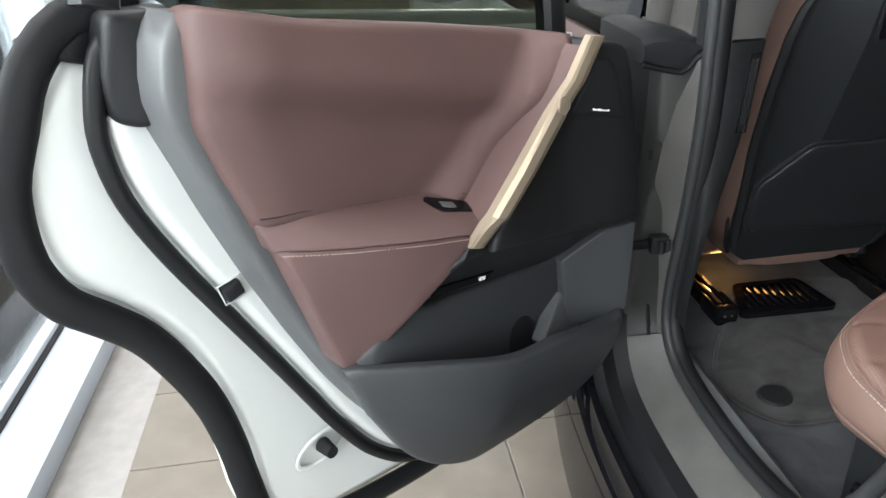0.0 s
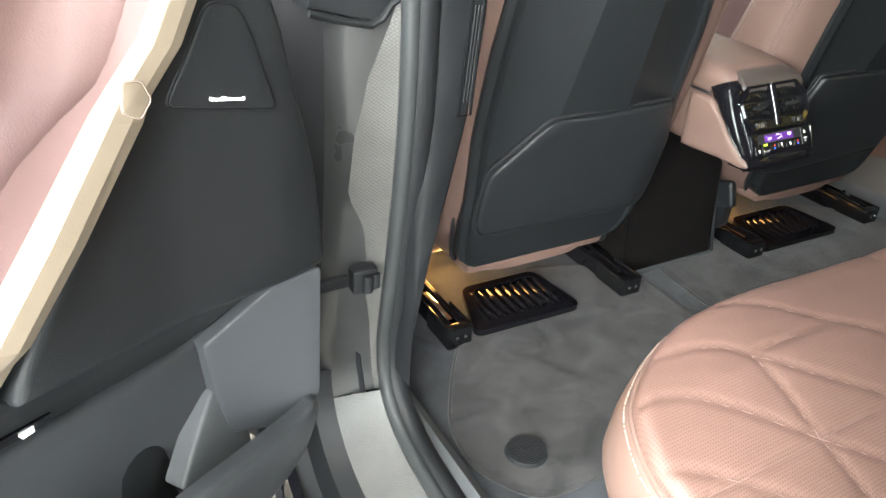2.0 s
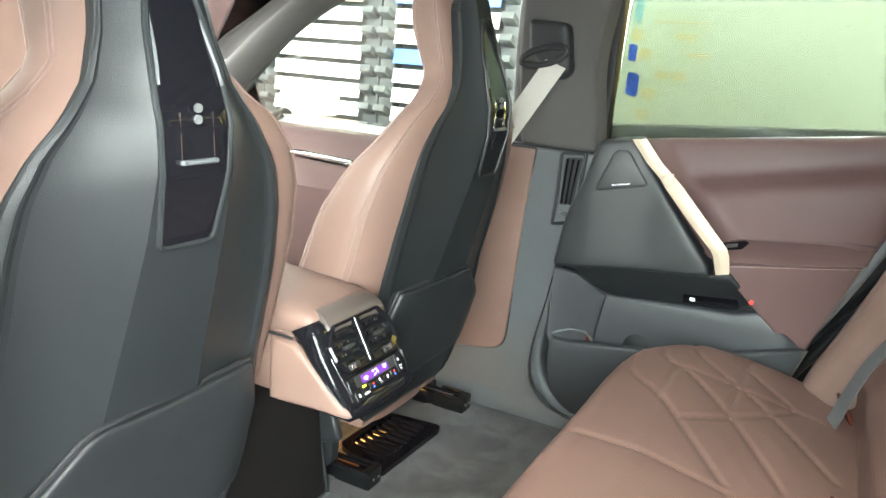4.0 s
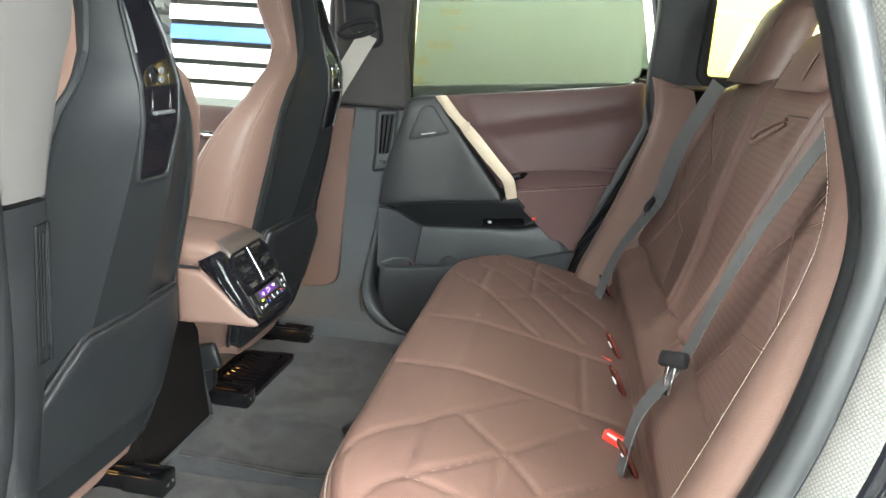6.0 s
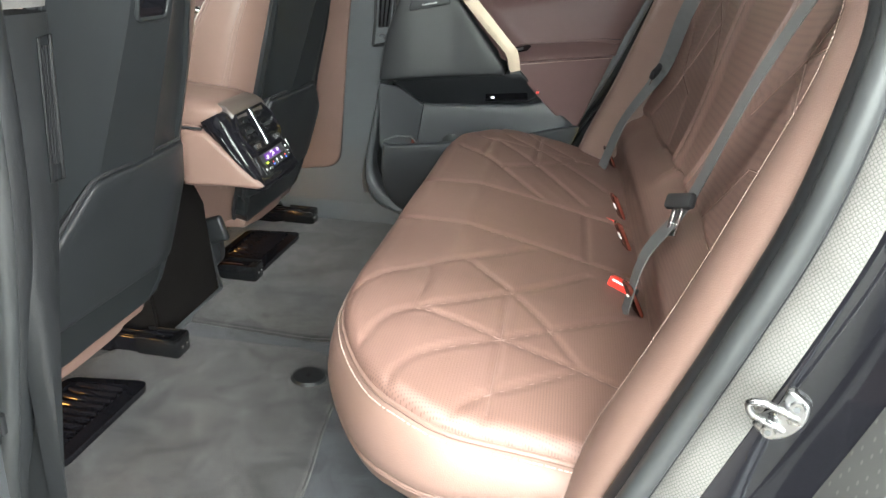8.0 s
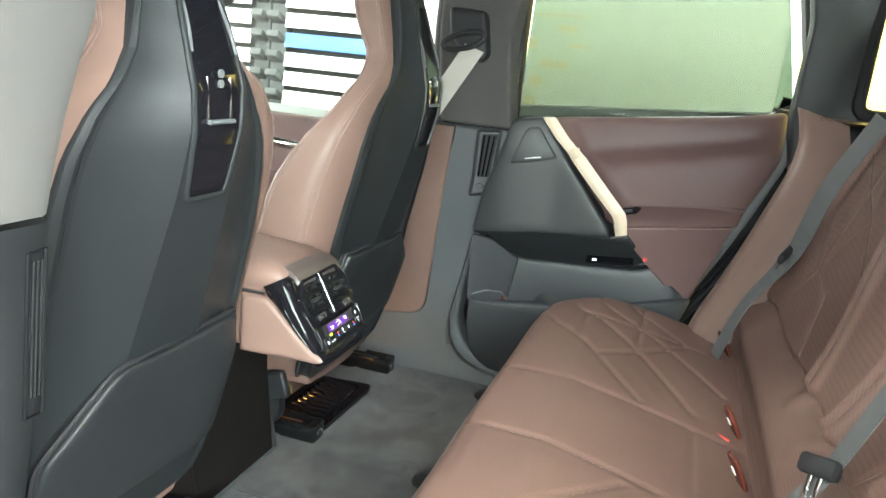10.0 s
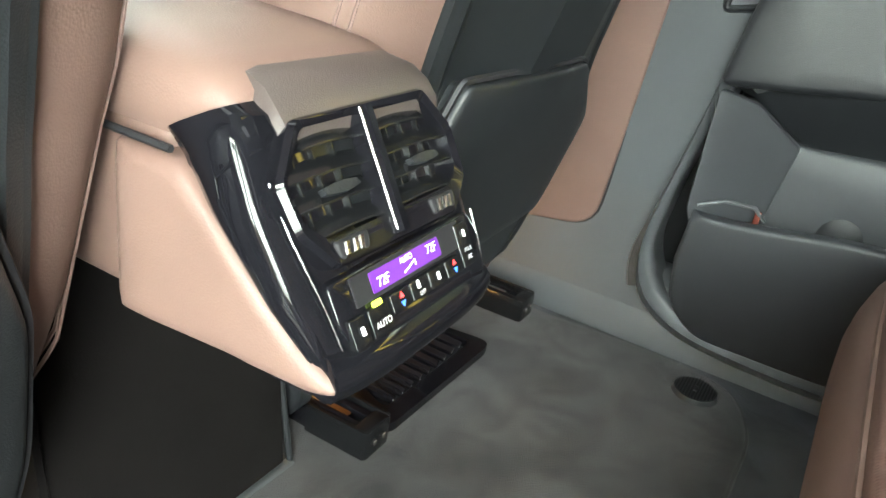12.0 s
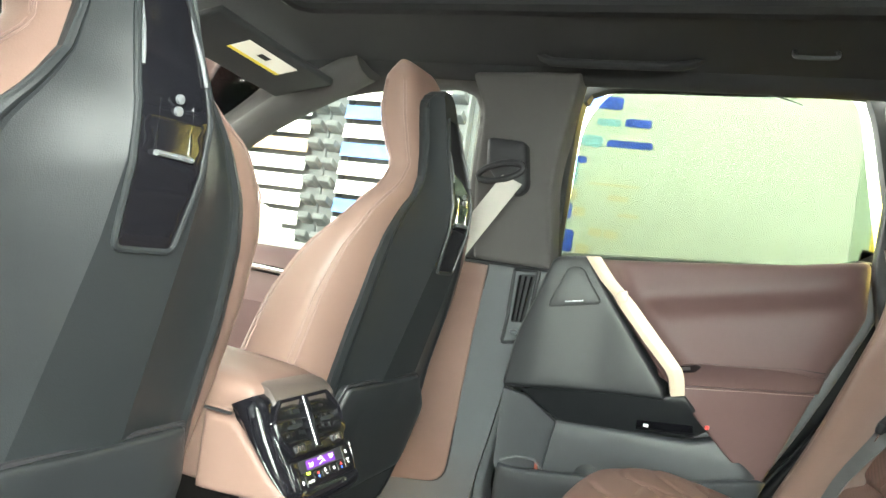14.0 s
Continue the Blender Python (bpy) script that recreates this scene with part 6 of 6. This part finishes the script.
for sx, ax, clip in ((-1, -.02, (-.235, -.868, .862)), (1, 0, (.555, -.90, .941))):
    top = (-.35, -.985, 1.235, .03) if sx < 0 else (.46, -.985, 1.228, .7)
    c = clip
    low = (-.300, -.795, .705, .05) if sx < 0 else (.50, -.785, .70, .4)
    b = belt([top, ((top[0] + c[0]) / 2, (top[1] + c[1]) / 2 + .012, (top[2] + c[2]) / 2, .03 if sx < 0 else .7), (c[0], c[1], c[2] - .0, .02 if sx < 0 else .7), ((c[0] + low[0]) / 2 + .005, (c[1] + low[1]) / 2 + .016, (c[2] + low[2]) / 2, .05 if sx < 0 else .3), low],
             "rear_seat_belt", "grey rear seat belt hanging over the brown backrest")
    m = Matrix.Translation(Vector(c) + Vector((0, .012, -.004))) @ pose(0, 0, 0, 20, -18 * sx, -25 * sx)
    part("tongue_grip", moved(box((-.032, -.007, -.010), (.032, .007, .014), .006), m), BLACK, b, "black tongue grip")
    part("tongue", merged(moved(box((-.013, -.0015, -.045), (-.004, .0015, -.008), .001), m), moved(box((.004, -.0015, -.045), (.013, .0015, -.008), .001), m), moved(box((-.013, -.0015, -.050), (.013, .0015, -.040), .001), m)), CHROME, b, "bright steel tongue")

for bx, by, bz in ((-.199, -.80, .706), (.149, -.791, .691), (.185, -.80, .69)):
    if bx > .18:
        continue
    t = thing("belt_buckle", "black belt buckle with red release button on the bench", "belt buckle", "belt buckles", m=pose(bx, by, bz, 14, -10, 58))
    part("case", box((-.023, -.014, -.06), (.023, .012, .004), .005, 3), PLASTIC_END, t)
    part("release_button", box((-.021, -.002, -.008), (.021, .0155, .009), .003, 2), RED, t, "red release button")
    part("print_bar", box((-.014, .0152, .003), (.014, .0160, .006)), PRINT, t)

# ---- rest of the cabin and body ----
# striker on the entry jamb
e1 = Vector((-.25, -.42, .87)).normalized()
e2 = Vector((-.80, .30, .10))
e2 = (e2 - e1 * e2.dot(e1)).normalized()
e3 = e1.cross(e2)
MS = Matrix(((e3.x, e1.x, e2.x, -.772), (e3.y, e1.y, e2.y, -.864), (e3.z, e1.z, e2.z, .861), (0, 0, 0, 1))) @ Matrix.Scale(.66, 4)
st = thing("door_striker", "zinc-plated steel door striker on the door jamb", "door striker", m=MS)
part("plate", sheet(rounded([(-.018, -.034), (.012, -.036), (.022, -.012), (.022, .014), (.010, .036), (-.018, .034), (-.008, 0)], .010), lambda a, b, d: Vector((a, b, .008 - d)), (0, 0, -.012), .006, .003), STEEL, st, "bright mounting plate")
hx = 1 if e3.y > 0 else -1
part("hoop", tube(curve([(hx * -.012, .012, .006), (hx * .010, .012, .018), (hx * .028, .010, .026), (hx * .037, 0, .028), (hx * .028, -.010, .026), (hx * .010, -.012, .018), (hx * -.012, -.012, .006)], .004), .0045, 10), STEEL, st, "steel catch hoop")
for py in (-.024, .024):
    bm = bmesh.new()
    bmesh.ops.create_cone(bm, segments=20, radius1=.0085, radius2=.0075, depth=.005, cap_ends=True)
    b = part("bolt", moved(bm, Matrix.Translation((hx * -.003, py, .010))), STEEL, st, "flat-headed bolt")
    bm = bmesh.new()
    bmesh.ops.create_cone(bm, segments=6, radius1=.004, radius2=.004, depth=.0012, cap_ends=True)
    part("drive", moved(bm, Matrix.Translation((hx * -.003, py, .0128))), PLASTIC_MID, b)

# check strap and hinges of the open door
ck = thing("door_check", "black door check strap between pillar and open door", "door check", m=pose(-.775, -.172, .735))
part("housing", box((-.018, -.010, -.018), (.016, .010, .016), .003), RUBBER, ck)
part("arm", box((-.10, .0, -.010), (-.02, .010, .006), .002), RUBBER, ck)
part("roller", tube([(.0, -.012, -.014), (.0, -.012, .010)], .007, 10), RUBBER, ck)
part("boot", tube([(.012, -.012, -.010), (.012, -.012, .010)], .005, 10), RUBBER, ck)
for hz in (.56, 1.02):
    h = new("door_hinge")
    h.parent, h.location = body, (-.885, -.02, hz)
    part("leaf", box((-.01, -.05, -.03), (.03, .05, .03), .006), PLASTIC, h)
    part("pin", tube([(-.015, -.01, -.045), (-.015, -.01, .045)], .010, 10), PLASTIC, h)
cb = thing("cable_boot", "black ribbed cable boot between pillar and door", "cable boot", m=pose(-.855, -.09, .93))
part("boot", merged(*[tube([(-.03 + k * .010, .0, 0), (-.024 + k * .010, .0, 0)], .022 - .003 * (k % 2), 12) for k in range(7)]), RUBBER, cb)

# side windows in front, glass and frames
for sx in (-1, 1):
    d = tagged(new("front_door"), "closed front car door with brown leather card and clear window", "car door", kind="structure")
    part("card", loft([[Vector((sx * x, y, z)) for x, z in ((.80, .44), (.72, .50), (.70, .80), (.68, .92), (.72, .95), (.74, 1.02), (.80, 1.06), (.86, 1.06), (.9, .9), (.92, .44))] for y in np.linspace(.16, .98, 12)]), LEATHER_DOOR, d, "brown leather door card")
    part("grab_bar", tube(curve([(sx * .70, .30, .99), (sx * .67, .38, 1.00), (sx * .67, .52, 1.005), (sx * .70, .60, 1.0)], .02), .012, 10), CHROME, d, "bright grab bar")
    part("window_frame", tube(curve([(sx * .76, -.05, 1.06), (sx * .745, -.045, 1.30), (sx * .735, -.045, 1.46), (sx * .73, .01, 1.515), (sx * .73, .12, 1.518), (sx * .735, .30, 1.50), (sx * .745, .46, 1.455), (sx * .765, .66, 1.335), (sx * .80, .98, 1.06)], .03), .026, 10), PILLAR, d, "grey window frame")
    wo = [(-.05, 1.05), (-.045, 1.46), (.01, 1.515), (.12, 1.518), (.30, 1.50), (.46, 1.455), (.66, 1.335), (.98, 1.06)]
    g = part("glass", sheet(wo, lambda a, b, e: Vector((sx * (.80 - .14 * (b - 1.05)), a, b)), (sx * .004, 0, 0), .1, 0), GLASS, d, "clear window")
    g.visible_shadow = False
    mi = thing("side_mirror", "white exterior mirror on the front door", "side mirror", "side mirrors", m=pose(sx * 1.02, .80, 1.12))
    rings = []
    for k in range(9):
        f = k / 8
        s_ = math.sin(math.pi * (.12 + .76 * f)) ** .5
        rings.append([Vector((.10 * s_ * math.cos(a), -.06 + .13 * f, .065 * s_ * math.sin(a))) for a in np.linspace(0, 2 * math.pi, 20, False)])
    part("housing", loft(rings), WHITE, mi, "white mirror housing")
    part("mirror_glass", sheet(rounded([(-.075, -.045), (.075, -.045), (.075, .045), (-.075, .045)], .02), lambda a, b, e: Vector((a, -.064, b)), (0, .003, 0), .05, 0), CHROME, mi)
    part("foot", tube([(-sx * .06, .02, -.03), (-sx * .17, .02, -.06)], .02, 10, .7), GLOSS, mi)

# windscreen pillars, windscreen, dashboard
for sx in (-1, 1):
    part("windscreen_pillar", tube(curve([(sx * .66, .25, 1.53), (sx * .72, .62, 1.36), (sx * .78, 1.02, 1.07)], .05), .045, 10), PILLAR, body, "warm grey windscreen pillar")
ws = tagged(part("windscreen", loft([[Vector((x, y + .08 * (1 - (x / .72) ** 2), z)) for x in np.linspace(-.72, .72, 9)] for y, z in ((.40, 1.50), (.75, 1.30), (1.12, 1.06))], False, False), GLASS), "clear windscreen", "windscreen", kind="structure")
ws.visible_shadow = False
dash = thing("dashboard", "brown and beige dashboard below the windscreen", "dashboard")
part("top_pad", loft([[Vector((x, y, z)) for y, z in ((.80, .80), (.78, .92), (.82, .99), (.95, 1.03), (1.2, 1.05), (1.3, .95), (1.3, .60), (.9, .6))] for x in np.linspace(-.74, .74, 9)]), LEATHER, dash, "brown leather pad")
part("screen", box((-.62, .76, .99), (.12, .775, 1.12), .006), GLOSS, dash, "long black curved screen")
part("bulkhead", box((-.74, 1.0, .40), (.74, 1.3, .8)), BLACK, dash)
sv = thing("sun_visor", "anthracite sun visor with a white and yellow label", "sun visor", m=pose(.42, .40, 1.472, -12, 6, -4))
part("flap", box((-.19, -.085, -.010), (.19, .085, .008), .006, 3), HEADLINER, sv)
part("label", box((-.08, -.062, -.0135), (.08, -.012, -.0125)), LABEL_WHITE, sv, "white warning label", smooth=False)
part("label_band", box((-.08, -.012, -.0135), (.08, -.002, -.0125)), LABEL_YELLOW, sv, smooth=False)
part("label_print", box((-.02, -.045, -.0145), (.01, -.03, -.0137)), BLACK, sv, smooth=False)

# headliner details
hk = thing("coat_hook", "dark folding coat hook in the headliner", "coat hook", m=pose(.530, -.703, 1.550, 0, -32, 0))
part("rim", tube([(.028 * math.copysign(abs(math.cos(a)) ** .5, math.cos(a)), .035 * math.copysign(abs(math.sin(a)) ** .5, math.sin(a)), -.006) for a in np.linspace(0, 2 * math.pi, 24, False)], .004, 6, 1, (0, 0, 1), True), PLASTIC_MID, hk)
gb = thing("grab_handle", "dark roof grab handle above the rear door", "grab handle", m=pose(.60, -.35, 1.548))
part("bar", tube(curve([(0, -.16, .0), (-.015, -.13, -.018), (-.02, 0, -.022), (-.015, .13, -.018), (0, .16, 0)], .02), .011, 10, .8), HEADLINER, gb)

# rear: quarter pillars, rear window, parcel cover, tail
for sx in (-1, 1):
    q = rounded([(-.86, 1.20), (-.90, 1.0), (-1.0, .62), (-1.5, .62), (-1.75, 1.2), (-1.72, 1.24), (-.995, 1.225), (-.985, 1.26), (-.985, 1.50), (-.84, 1.52), (-.865, 1.40)], .02)
    if sx > 0:
        part("quarter_trim", sheet(q, lambda a, b, d: Vector((sx * (.72 - .06 * max(0, b - 1.1) + d), a, b)), (sx * .04, 0, 0), .06, .01), PLASTIC, body, "dark quarter trim")
    g = part("quarter_glass", sheet([(-.985, 1.225), (-1.72, 1.24), (-1.6, 1.42), (-.985, 1.50)], lambda a, b, d: Vector((sx * .715, a, b)), (sx * .004, 0, 0), .1, 0), GLASS, body)
    g.visible_shadow = False
    part("quarter_frame", tube([(sx * .712, a, b) for a, b in rounded([(-.985, 1.225), (-1.72, 1.24), (-1.6, 1.43), (-.985, 1.50)], .03)], .014, 8, 1, (1, 0, 0), True), BLACK, body)
    part("belt_shelf", loft([[Vector((sx * x, y, z)) for x, z in ((.58, 1.21), (.66, 1.215), (.72, 1.20))] for y in np.linspace(-.90, -1.7, 6)], False, False), LEATHER, body, "brown side shelf")
    part("quarter_panel", loft([[Vector((sx * x, y, z)) for x, z in ((.97, .25), (.985, .6), (.975, 1.0), (.90, 1.22))] for y in (-1.06, -1.4, -1.9, -2.2)], False, False), WHITE, body, "white rear quarter panel")
    part("front_wing", loft([[Vector((sx * x, y, z)) for x, z in ((.93, .25), (.985, .6), (.975, .95), (.90, 1.08))] for y in (.0, .5, 1.2, 2.2)], False, False), WHITE, body, "white body side")
tagged(part("parcel_cover", box((-.60, -1.85, 1.17), (.60, -1.12, 1.195), .006), HEADLINER), "black load space cover behind the bench", "load cover")
tagged(part("tailgate", box((-.75, -1.95, .5), (.75, -1.86, 1.5), .03), HEADLINER), "dark inner tailgate", "tailgate", kind="structure")
tagged(part("bonnet", loft([[Vector((x, y, z - .06 * (x / .8) ** 2)) for x in np.linspace(-.85, .85, 9)] for y, z in ((1.15, 1.03), (1.6, .98), (2.2, .88))], False, False), WHITE), "white car bonnet", "bonnet", kind="structure")

# floor tiles beside the car
tp = .334
tile_mesh = None
for ix in range(-7, 8):
    for iy in range(-3, 9):
        x0, y0 = -1.99 + ix * tp + (0 if ix else 0), .262 + iy * tp
        if x0 < -2.2 or x0 > -.6:
            continue
        if tile_mesh is None:
            tile_mesh = part("tile", box((0, 0, -.006), (tp - .005, tp - .005, 0), .0015, 1), TILE, floor, smooth=False)
            tile_mesh.location = (x0, y0, 0)
        else:
            o = new("tile", tile_mesh.data)
            o.parent = floor
            o.location = (x0, y0, 0)
